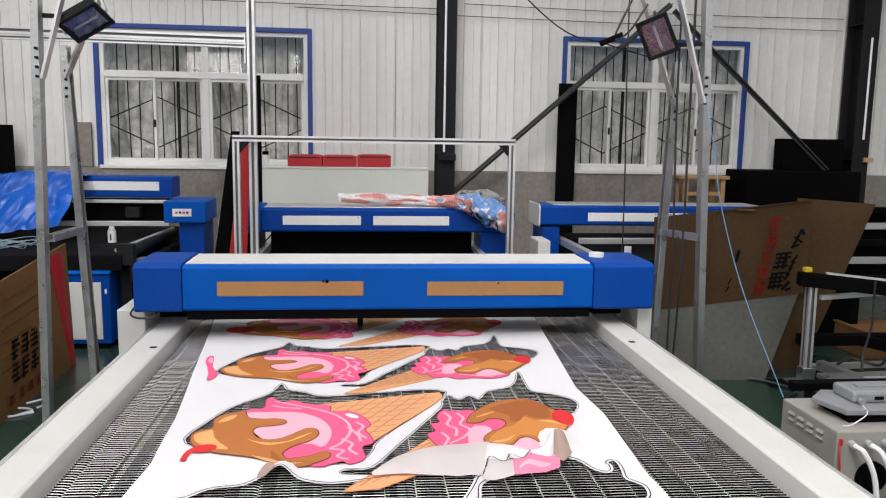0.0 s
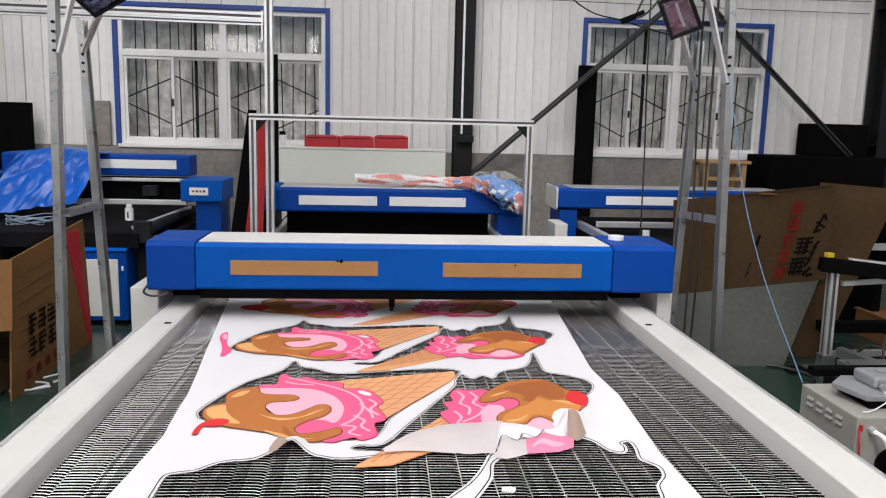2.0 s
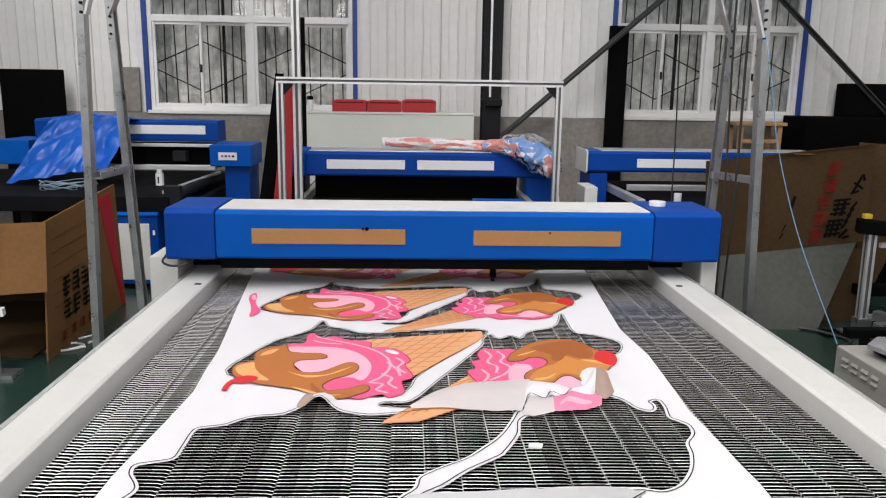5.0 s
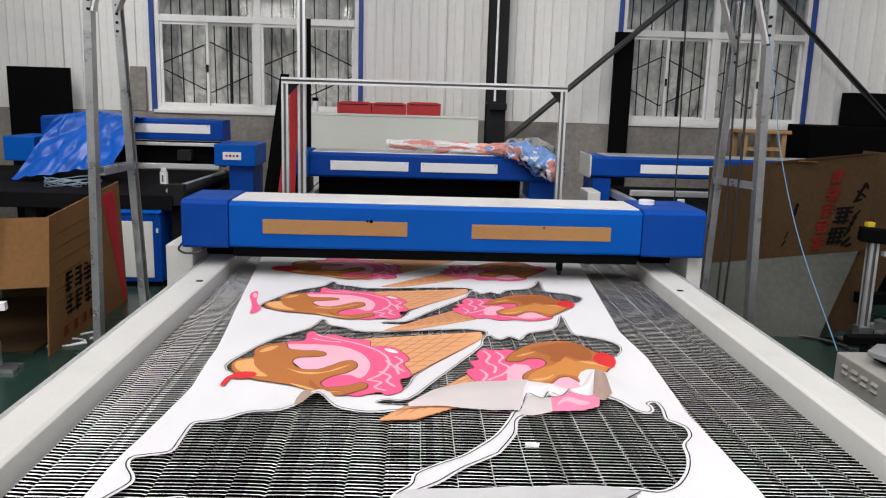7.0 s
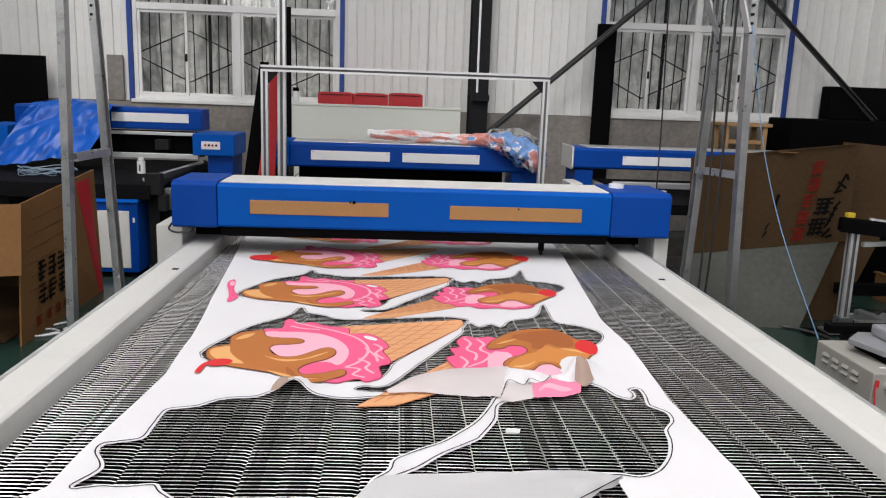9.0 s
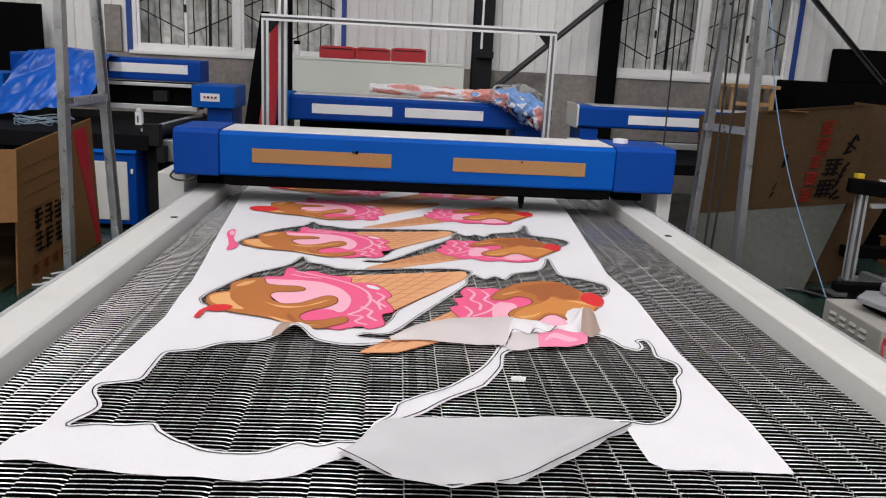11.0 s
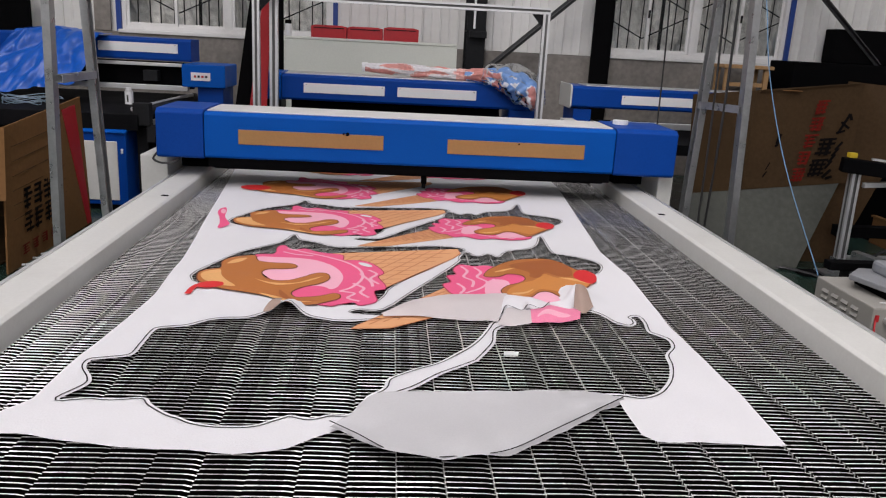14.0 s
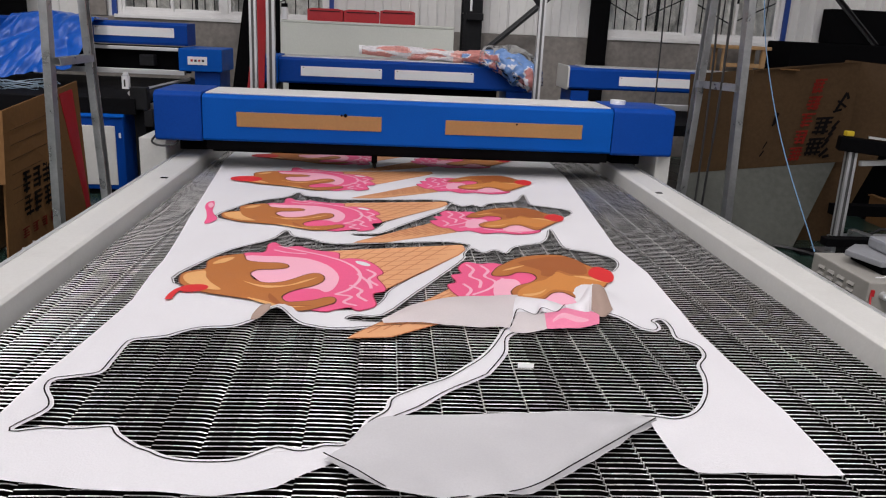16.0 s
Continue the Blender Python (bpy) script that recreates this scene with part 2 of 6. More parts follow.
def bar(bm, a, b, w, h, bevel=0.0):
    """A rectangular bar from a to b, w wide and h deep."""
    a, b = Vector(a), Vector(b)
    q = (b - a).to_track_quat("Z", "Y").to_matrix().to_4x4()
    return box(bm, -w / 2, w / 2, -h / 2, h / 2, 0, (b - a).length, bevel, Matrix.Translation(a) @ q)


def smooth(points, steps=8):
    """A rounded line through the points."""
    p = [Vector(q) for q in points]
    p = [2 * p[0] - p[1]] + p + [2 * p[-1] - p[-2]]
    out = []
    for i in range(1, len(p) - 2):
        for k in range(steps):
            t = k / steps
            out.append(0.5 * (2 * p[i] + (p[i + 1] - p[i - 1]) * t + (2 * p[i - 1] - 5 * p[i] + 4 * p[i + 1] - p[i + 2]) * t * t + (3 * p[i] - p[i - 1] - 3 * p[i + 1] + p[i + 2]) * t ** 3))
    return out + [p[-2]]


def thing(name, label, category, group="", kind="", at=(0, 0, 0)):
    ob = new(name)
    ob.empty_display_size = 0.1
    ob.location = at
    return tagged(ob, label, category, group, kind)


def part(name, bm, mat, parent=None, label="", shade=False):
    me = bpy.data.meshes.new(name)
    if shade:
        for f in bm.faces:
            f.smooth = True
    bm.normal_update()
    bm.to_mesh(me)
    bm.free()
    for m in (mat if isinstance(mat, (list, tuple)) else [mat]):
        me.materials.append(m)
    ob = new(name, me)
    if parent is not None:
        ob.parent = parent
    return tagged(ob, label)


def piece(name, me, parent, x=0, y=0, z=0):
    """One more object on a shared mesh."""
    ob = new(name, me)
    ob.parent = parent
    ob.location = (x, y, z)
    return ob


def mesh_of(bm, mat, name):
    me = bpy.data.meshes.new(name)
    bm.normal_update()
    bm.to_mesh(me)
    bm.free()
    me.materials.append(mat)
    return me


def structure(name, bm, mat, label, category=""):
    return tagged(part(name, bm, mat, None), label, category or name.split("_")[0], kind="structure")


# ---- the hall ----
floor = structure("floor", solid((-SIDE_X - 0.3, SIDE_X + 0.3, FRONT_Y - 0.3, BACK_Y + 0.3, -0.2, 0.0)), FLOOR, "worn dark green painted concrete workshop floor", "floor")
_roof, _x = bmesh.new(), -SIDE_X
for _c, _w in SKYLIGHTS:
    box(_roof, _x, _c - _w / 2, FRONT_Y, BACK_Y, ROOF_Z, ROOF_Z + 0.15)
    for _ya, _yb in ((FRONT_Y, -7.1), (5.1, BACK_Y)):
        box(_roof, _c - _w / 2, _c + _w / 2, _ya, _yb, ROOF_Z, ROOF_Z + 0.15)
    _x = _c + _w / 2
box(_roof, _x, SIDE_X, FRONT_Y, BACK_Y, ROOF_Z, ROOF_Z + 0.15)
ceiling = structure("ceiling", _roof, PANEL, "white sheet metal roof with three long roof lights", "ceiling")
for _name, _b in (("wall_west", (-SIDE_X - 0.2, -SIDE_X, FRONT_Y, BACK_Y, 0, ROOF_Z)), ("wall_east", (SIDE_X, SIDE_X + 0.2, FRONT_Y, BACK_Y, 0, ROOF_Z))):
    structure(_name, solid(_b), PANEL, "plain off-white sheet metal side wall", "wall")
structure("wall_south", solid((-SIDE_X, SIDE_X, FRONT_Y - 0.2, FRONT_Y, 0, 3.35), (-SIDE_X, SIDE_X, FRONT_Y - 0.2, FRONT_Y, 4.15, ROOF_Z), *[(a, b, FRONT_Y - 0.2, FRONT_Y, 3.35, 4.15) for a, b in ((-SIDE_X, -5.7), (-3.9, -2.5), (-0.7, 0.7), (2.5, 3.9), (5.7, SIDE_X))]), PANEL, "off-white sheet metal wall with four wide windows", "wall")

WINDOWS = [(-2.905, -0.768, 1.262, 2.668), (2.045, 4.082, 1.262, 2.668)]
wall_north = structure("wall_north", solid(*[(a, b, BACK_Y + 0.06, BACK_Y + 0.12, 1.236, ROOF_Z) for a, b in ((-SIDE_X, WINDOWS[0][0]), (WINDOWS[0][1], WINDOWS[1][0]), (WINDOWS[1][1], SIDE_X))],
                                           *[(a, b, BACK_Y + 0.06, BACK_Y + 0.12, d, ROOF_Z) for a, b, c, d in WINDOWS], *[(a, b, BACK_Y + 0.06, BACK_Y + 0.12, 1.236, c - 0.036) for a, b, c, d in WINDOWS]), PANEL, "off-white ribbed sheet metal wall above a rendered base", "wall")
structure("wall_base", solid((-SIDE_X, SIDE_X, BACK_Y - 0.05, BACK_Y + 0.12, 0.0, 1.235), bevel=0.008), CONCRETE, "stained grey cement base of the back wall", "wall")


def ribbed(width, height):
    """One wall sheet: flat pans with narrow raised ribs."""
    outline, x = [], 0.0
    n = max(1, round(width / 0.19))
    step = width / n
    for i in range(n):
        x = i * step
        outline += [(x, 0.0), (x + step * 0.40, 0.0), (x + step * 0.42, 0.004), (x + step * 0.46, 0.004), (x + step * 0.48, 0.0), (x + step - 0.020, 0.0), (x + step - 0.015, -0.022), (x + step - 0.004, -0.022)]
    outline += [(width - 0.001, 0.0), (width - 0.001, 0.05), (0.0, 0.05)]
    bm = bmesh.new()
    lo, hi = [bm.verts.new((p[0], p[1], 0)) for p in outline], [bm.verts.new((p[0], p[1], height)) for p in outline]
    for i in range(len(outline)):
        j = (i + 1) % len(outline)
        bm.faces.new((lo[i], lo[j], hi[j], hi[i]))
    bm.faces.new(list(reversed(lo)))
    bm.faces.new(hi)
    return mesh_of(bm, PANEL, "wall_sheet")


def sheet_run(x0, x1, z0, z1, about=0.95):
    n = max(1, round((x1 - x0) / about))
    w = (x1 - x0) / n
    me = ribbed(w - 0.003, z1 - z0)
    for i in range(n):
        piece("wall_sheet", me, wall_north, x0 + i * w, BACK_Y, z0)


sheet_run(-SIDE_X, WINDOWS[0][0], 1.24, ROOF_Z)
sheet_run(WINDOWS[0][1], WINDOWS[1][0], 1.24, ROOF_Z)
sheet_run(WINDOWS[1][1], SIDE_X, 1.24, ROOF_Z)
for _a, _b, _c, _d in WINDOWS:
    sheet_run(_a, _b, _d + 0.001, ROOF_Z, 1.1)


def window(name, x0, x1, z0, z1, label):
    """A white sliding window with a transom, in a blue surround, with bars and a curtain behind the glass."""
    y = BACK_Y
    w = thing(name, label, "window", kind="structure")
    t = 0.048
    part("window_surround", solid((x0 - t, x0, y - 0.03, y + 0.05, z0 - 0.02, z1 + t), (x1, x1 + t, y - 0.03, y + 0.05, z0 - 0.02, z1 + t), (x0, x1, y - 0.03, y + 0.05, z1, z1 + t), bevel=0.004), FRAME_BLUE, w, "chipped blue painted surround")
    part("window_sill", solid((x0 - 0.02, x1 + 0.02, y - 0.07, y + 0.1, z0 - 0.035, z0), bevel=0.005), PVC, w)
    zt, xm, f = 2.208, (x0 + x1) / 2, 0.045
    part("window_frame", solid((x0, x0 + f, y, y + 0.07, z0, z1), (x1 - f, x1, y, y + 0.07, z0, z1), (x0 + f, x1 - f, y, y + 0.07, z1 - f, z1), (x0 + f, x1 - f, y, y + 0.07, z0, z0 + f),
                              (x0 + f, x1 - f, y, y + 0.07, zt - 0.035, zt + 0.035), (xm - 0.035, xm + 0.035, y + 0.002, y + 0.068, z0 + f, zt - 0.035), (xm - 0.035, xm + 0.035, y + 0.002, y + 0.068, zt + 0.035, z1 - f), bevel=0.004), PVC, w)
    for a, b in ((x0 + f, xm - 0.035), (xm + 0.035, x1 - f)):
        mid = (a + b) / 2
        for k, (c, d) in enumerate(((a, mid + 0.015), (mid - 0.015, b))):
            yy = y + 0.014 + 0.026 * k
            s = 0.03
            sash = part("sash", solid((c, c + s, yy, yy + 0.024, z0 + f, zt - 0.035), (d - s, d, yy, yy + 0.024, z0 + f, zt - 0.035), (c + s, d - s, yy, yy + 0.024, z0 + f, z0 + f + s), (c + s, d - s, yy, yy + 0.024, zt - 0.035 - s, zt - 0.035), bevel=0.003), PVC, w)
            pane = part("pane", solid((c + s, d - s, yy + 0.010, yy + 0.014, z0 + f + s, zt - 0.035 - s)), GLASS, sash, "clear glass pane")
            pane.visible_shadow = False
        pane = part("pane", solid((a, b, y + 0.03, y + 0.034, zt + 0.035, z1 - f)), GLASS, w, "clear glass pane")
        pane.visible_shadow = False
        part("latch", solid((mid - 0.012, mid + 0.012, y + 0.006, y + 0.014, 1.66, 1.74), bevel=0.003), DARK, w)
    n = int((x1 - x0) / 0.115)
    for i in range(1, n):
        bx = x0 + (x1 - x0) * i / n
        part("security_bar", tube(bmesh.new(), [(bx + 0.010 * math.sin(i * 3.7), y + 0.16, z0 - 0.1), (bx + 0.022 * math.sin(i * 2.1), y + 0.16, z1 + 0.1)], 0.0065, 6), DARK, w)
    for a, b in ((x0, xm), (xm, x1)):
        m = (a + b) / 2
        for p, q in (((a, 1.74), (m, 1.98)), ((m, 1.98), (b, 1.74)), ((a, 1.70), (m, 1.45)), ((m, 1.45), (b, 1.70))):
            part("brace_bar", tube(bmesh.new(), [(p[0], y + 0.175, p[1]), (q[0], y + 0.175, q[1])], 0.007, 6), DARK, w)
    part("grille_post", solid((xm - 0.33, xm - 0.30, y + 0.15, y + 0.17, z0, z1)), DARK, w)
    bm, cols, rows = bmesh.new(), 220, 20
    grid = []
    for i in range(cols + 1):
        u = i / cols
        line = []
        for j in range(rows + 1):
            v = j / rows
            lean = u * 30 + 15 * v * math.sin(u * 5 + x0) + 6 * v * v + 2.6 * math.sin(u * 9 + v * 4)
            ridge = (1 - abs(math.sin(lean))) ** 2 * (0.55 + 0.45 * math.sin(u * 13 + v * 2))
            fold = -0.24 * ridge - 0.07 * (1 - abs(math.sin(u * 63 + 5 * v + 2 * math.sin(v * 5)))) ** 2 + 0.10 * noise.noise((u * 7 + v * 2.5, v * 2 - u, x0))
            line.append(bm.verts.new((x0 - 0.45 + u * (x1 - x0 + 0.9), y + 0.46 + fold, z0 - 0.15 + v * (z1 - z0 + 0.3))))
        grid.append(line)
    for i in range(cols):
        for j in range(rows):
            bm.faces.new((grid[i][j], grid[i + 1][j], grid[i + 1][j + 1], grid[i][j + 1]))
    part("curtain", bm, CURTAIN, w, "grey translucent plastic curtain in loose folds", True)
    return w


window("window_1", *WINDOWS[0], "white sliding window in a blue surround, grey curtain behind")
window("window_2", *WINDOWS[1], "white barred window in a blue surround behind a steel brace")


def column(x, name, label):
    c = thing(name, label, "column", kind="structure")
    y = BACK_Y - 0.24
    part("web", solid((x - 0.006, x + 0.006, y - 0.1, y + 0.17, 0, ROOF_Z)), DARK, c)
    part("flange", solid((x - 0.095, x + 0.095, y - 0.115, y - 0.1, 0, ROOF_Z), bevel=0.003), DARK, c)
    part("flange", solid((x - 0.095, x + 0.095, y + 0.17, y + 0.185, 0, ROOF_Z), bevel=0.003), DARK, c)
    for z in (1.42, 2.9):
        part("stiffener", solid((x - 0.09, x + 0.09, y - 0.1, y + 0.17, z, z + 0.012)), DARK, c)
    return c


column(0.69, "column_1", "dark grey steel wall column")
column(5.34, "column_2", "dark grey steel wall column with a pale conduit")
_c = thing("wall_conduit", "thin white plastic conduit on the steel column", "conduit")
part("pipe", tube(bmesh.new(), [(0.665, 7.36, 1.45), (0.665, 7.36, 4.5)], 0.012), WHITE, _c)
part("junction_box", solid((0.62, 0.79, 7.32, 7.385, 1.36, 1.43), bevel=0.006), DARK, _c)
_c = thing("wall_conduit", "white plastic conduit with a tan tag on the steel column", "conduit")
part("pipe", tube(bmesh.new(), [(5.34, 7.36, 1.65), (5.34, 7.36, 2.75)], 0.012), WHITE, _c)
part("tag", solid((5.36, 5.47, 7.34, 7.375, 1.40, 1.45), bevel=0.004), WOOD, _c)


def brace(a, b, label):
    t = thing("wall_brace", label, "brace", "diagonal wall braces")
    part("angle_leg", bar(bmesh.new(), a, b, 0.062, 0.008), STEEL, t)
    a2, b2 = Vector(a) + Vector((0, 0.03, 0)), Vector(b) + Vector((0, 0.03, 0))
    part("angle_leg", bar(bmesh.new(), a2, b2, 0.010, 0.06), STEEL, t)
    return t


brace((0.80, 7.46, 1.03), (3.10, 7.46, 3.05), "dark steel angle brace rising across the wall")
brace((3.12, 7.42, 2.98), (4.985, 7.42, 1.31), "dark steel angle brace falling to the column")
_t = thing("wall_cable", "thin dark wires strung along the sheet wall", "cable")
for _z0, _z1, _a, _b in ((2.93, 2.86, -0.9, 5.2), (3.02, 2.99, 0.9, 5.2), (3.02, 2.96, -4.0, 0.6)):
    part("wire", tube(bmesh.new(), [(_a + (_b - _a) * k / 12, BACK_Y - 0.04, _z0 + (_z1 - _z0) * k / 12 - 0.02 * math.sin(math.pi * k / 12)) for k in range(13)], 0.004, 5), CABLE, _t)

# boards and boxes along the back wall
_t = thing("black_board", "tall narrow black board leaning at the window", "board")
part("board", solid((1.93, 2.13, 7.55, 7.60, 0.0, 2.20), bevel=0.004), BLACK, _t)
_t = thing("foam_block", "large matt black foam block stacked on another", "foam block", "black blocks")
part("block", solid((4.48, 5.19, 7.46, 7.68, 1.30, 1.648), bevel=0.012), BLACK, _t)
_t = thing("foam_block", "long matt black foam block lying at the wall", "foam block", "black blocks")
part("block", solid((3.92, 5.22, 7.15, 7.68, 0.0, 1.30), bevel=0.015), BLACK, _t)
_t = thing("black_board", "black board standing against the sheet wall", "board")
part("board", solid((-4.35, -3.72, 7.52, 7.57, 0.0, 1.66), bevel=0.004), BLACK, _t)
_t = thing("wall_patch", "grey cement patch beside the window", "patch")
part("render_patch", solid((-3.16, -3.0, 7.685, 7.722, 1.24, 1.70), bevel=0.004), CONCRETE, _t)

_t = thing("pale_case", "large pale green-grey flat-fronted case by the wall", "case")
part("body", solid((-1.20, 0.490, 7.18, 7.46, 0.0, 1.262), bevel=0.006), PALE, _t)
part("lid", solid((-1.205, 0.495, 7.175, 7.465, 1.264, 1.2865), bevel=0.004), PALE, _t)
_t = thing("storage_box", "low red storage box on top of the pale case", "box", "red boxes")
for _i in range(3):
    _a = -0.945 + _i * 0.351
    if _i:
        _t = thing("storage_box", "low red storage box on top of the pale case", "box", "red boxes")
    _h = 1.405 + 0.012 * (_i == 2)
    part("body", prism([(_a + 0.004, 1.287), (_a + 0.347, 1.287), (_a + 0.347, _h - 0.012), (_a + 0.30, _h), (_a + 0.05, _h), (_a + 0.004, _h - 0.012)], "y", 7.19, 7.44, 0.004), RED, _t)
    part("rim", solid((_a + 0.03, _a + 0.32, 7.185, 7.195, _h - 0.03, _h - 0.022)), DARK, _t)
_t = thing("stool", "raw pine wooden stool at the wall base", "stool")
for _x in (3.28, 3.69):
    for _y in (7.25, 7.5):
        part("leg", solid((_x - 0.025, _x + 0.025, _y - 0.02, _y + 0.02, 0, 1.20), bevel=0.003), WOOD, _t)
part("seat", solid((3.22, 3.75, 7.2, 7.55, 1.20, 1.235), bevel=0.006), WOOD, _t)
part("stretcher", solid((3.305, 3.665, 7.24, 7.26, 1.02, 1.06), bevel=0.003), WOOD, _t)


# ---- the cutting machine ----
MESH_Z = 0.4875
RAIL_L, RAIL_R = (-1.338, -1.168), (1.178, 1.348)
machine = thing("laser_cutting_table", "long cream steel cutting table with two side rails", "machine")
for _s, (_a, _b) in ((1, RAIL_L), (-1, RAIL_R)):
    _o, _i = (_a, _b) if _s > 0 else (_b, _a)
    part("side_rail", prism([(_o, 0.30), (_o, 0.545), (_o + _s * 0.03, 0.545), (_o + _s * 0.036, 0.552), (_i - _s * 0.012, 0.552), (_i, 0.543), (_i + _s * 0.008, 0.45), (_i + _s * 0.008, 0.30)], "y", -0.15, 4.75, 0.003), CREAM, machine)
    part("linear_guide", solid((min(_o + _s * 0.008, _o + _s * 0.022), max(_o + _s * 0.008, _o + _s * 0.022), -0.15, 4.75, 0.545, 0.5495)), ALU, machine)
    part("rail_slot", solid((_i - _s * 0.036 - 0.016, _i - _s * 0.036 + 0.016, 2.97, 2.995, 0.5520, 0.5545), bevel=0.001), BLACK, machine)
    part("side_panel", solid((min(_o, _o + _s * 0.1), max(_o, _o + _s * 0.1), -0.1, 4.7, 0.06, 0.30), bevel=0.004), CREAM, machine)
for _y in (-0.05, 2.2, 4.55):
    part("foot_frame", solid((-1.32, 1.35, _y, _y + 0.1, 0.0, 0.062)), DARK, machine)
# tray coloured black for soot and the shade below the slats
part("bed_plate", solid((-1.155, 1.165, -0.1, 4.7, 0.40, 0.425)), SOOT_SHADE, machine, "black tray under the belt, coloured for soot and shade")
part("end_roller", tube(bmesh.new(), [(-1.15, -0.12, 0.455), (1.16, -0.12, 0.455)], 0.028, 14), DARK, machine)

# the belt: steel slats in short bent links
belt = thing("conveyor_belt", "conveyor belt of bright steel slats over a dark tray", "conveyor belt")
PITCH, COLS = 0.019, 24
SEAMS = [-1.150] + [-1.099 + 0.0985 * k for k in range(23)] + [1.160]


def slat_mesh(seed):
    """A slat: short straight links, each leaning a little against the next, with a thin pin at the joints of the right half."""
    rnd = random.Random(seed)
    bm = bmesh.new()
    rows = []
    for c in range(COLS):
        a, b = SEAMS[c], SEAMS[c + 1]
        w = b - a
        high = 0.0006 + 0.0011 * (1 + math.sin(c * 2.3 + 0.5)) + rnd.uniform(-0.0001, 0.0001)
        lean = 0.0008 * math.sin(c * 1.9) + rnd.uniform(-0.0003, 0.0003)
        shift = rnd.gauss(0, 0.0002)
        tip = rnd.uniform(-0.0015, -0.0010) if c < 3 else rnd.uniform(-0.0008, -0.0004)
        thick = rnd.uniform(0.0011, 0.0014)
        for x, z, e in ((a + 0.0010, high * 0.55, -1), (a + w * 0.45, high * 0.40, 0), (b - 0.016, 0.0, 0.8), (b - 0.0008, -high * 1.25, 1)):
            rows.append([bm.verts.new((x, shift + lean * e + q, z + h)) for q, h in ((-thick, -0.014), (-thick - 0.0002, tip), (thick + 0.0002, 0.0), (thick, -0.014))])
    for r, s in zip(rows, rows[1:]):
        for k in range(3):
            # bright tops; sides take the near-black of soot and painted-in shade
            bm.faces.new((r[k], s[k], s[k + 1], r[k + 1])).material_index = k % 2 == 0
    for c in range(COLS // 2 - 1, COLS):
        x, y, z = SEAMS[c] + rnd.uniform(-0.0006, 0.0006), rnd.uniform(-0.001, 0.001), rnd.uniform(-0.0012, 0.0006)
        v = [bm.verts.new((x + dx, y + dy, z + dz)) for dx, dy, dz in ((-0.0014, -0.0052, -0.007), (0.0014, -0.0052, -0.007), (0.0012, -0.0046, 0.0006), (-0.0012, -0.0046, 0.0006), (-0.0011, 0.0046, 0.0012), (0.0011, 0.0046, 0.0012))]
        bm.faces.new(v[:4])
        bm.faces.new((v[3], v[2], v[5], v[4]))
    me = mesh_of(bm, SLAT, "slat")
    me.materials.append(SOOT_SHADE)
    return me


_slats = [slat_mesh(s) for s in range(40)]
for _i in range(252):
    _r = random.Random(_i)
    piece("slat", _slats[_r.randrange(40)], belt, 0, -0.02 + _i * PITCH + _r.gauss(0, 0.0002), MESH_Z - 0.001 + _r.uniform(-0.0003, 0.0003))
for _c in range(1, COLS):
    _x = SEAMS[_c]
    part("joint_rod", solid((_x - 0.0012, _x + 0.0012, -0.02, 4.76, MESH_Z - 0.016, MESH_Z - 0.011)), DARK, belt)

# the travelling beam
gantry = thing("gantry", "blue steel travelling beam with two brown cover boards", "gantry")
part("beam", prism([(0.0, 0.668), (0.012, 0.656), (0.40, 0.656), (0.42, 0.67), (0.42, 0.885), (0.39, 0.902), (0.028, 0.902), (0.0, 0.886)], "x", -1.135, 1.098, 0.004), BLUE, gantry)
part("end_cap", prism([(-0.004, 0.662), (0.01, 0.650), (0.44, 0.650), (0.452, 0.665), (0.452, 0.895), (0.43, 0.912), (0.03, 0.912), (-0.004, 0.892)], "x", -1.387, -1.139, 0.006), DEEP, gantry, "darker blue end cover")
part("end_cap", prism([(-0.004, 0.662), (0.01, 0.650), (0.44, 0.650), (0.452, 0.665), (0.452, 0.895), (0.43, 0.912), (0.03, 0.912), (-0.004, 0.892)], "x", 1.102, 1.449, 0.006), DEEP, gantry, "darker blue end cover")
# invented plate that keeps light off the fabric under the beam
part("shade_plate", solid((-1.12, 1.09, 0.02, 0.42, 0.604, 0.654), bevel=0.003), BLACK, gantry, "black plate added to deepen shade under the beam")
part("top_strip", solid((-1.125, 1.09, 0.045, 0.385, 0.902, 0.910), bevel=0.003), STRIP, gantry, "dusty silver cover strip")
for _a, _b, _z0, _z1 in ((-0.955, -0.180, 0.7365, 0.815), (0.168, 0.928, 0.734, 0.812)):
    part("cover_board", solid((_a, _b, -0.006, 0.004, _z0, _z1), bevel=0.002), TAPE, gantry, "plain brown board")
part("knob", tube(bmesh.new(), [(-0.375, -0.011, 0.8165), (-0.375, -0.002, 0.8165)], 0.010, 10), BLACK, gantry)
part("knob", tube(bmesh.new(), [(-0.395, -0.009, 0.8165), (-0.395, -0.002, 0.8165)], 0.006, 10), BLACK, gantry)
part("knob", tube(bmesh.new(), [(0.56, -0.009, 0.803), (0.56, -0.002, 0.803)], 0.005, 10), BLACK, gantry)
part("side_housing", solid((-1.50, -1.355, 0.08, 0.45, 0.20, 0.648), bevel=0.006), CREAM, gantry)
part("side_housing", solid((1.395, 1.48, 0.08, 0.45, 0.20, 0.648), bevel=0.006), CREAM, gantry)
part("carriage", solid((-1.335, -1.185, 0.30, 0.42, 0.556, 0.650), bevel=0.004), BLACK, gantry)
part("carriage", solid((1.195, 1.37, 0.30, 0.42, 0.556, 0.650), bevel=0.004), BLACK, gantry)
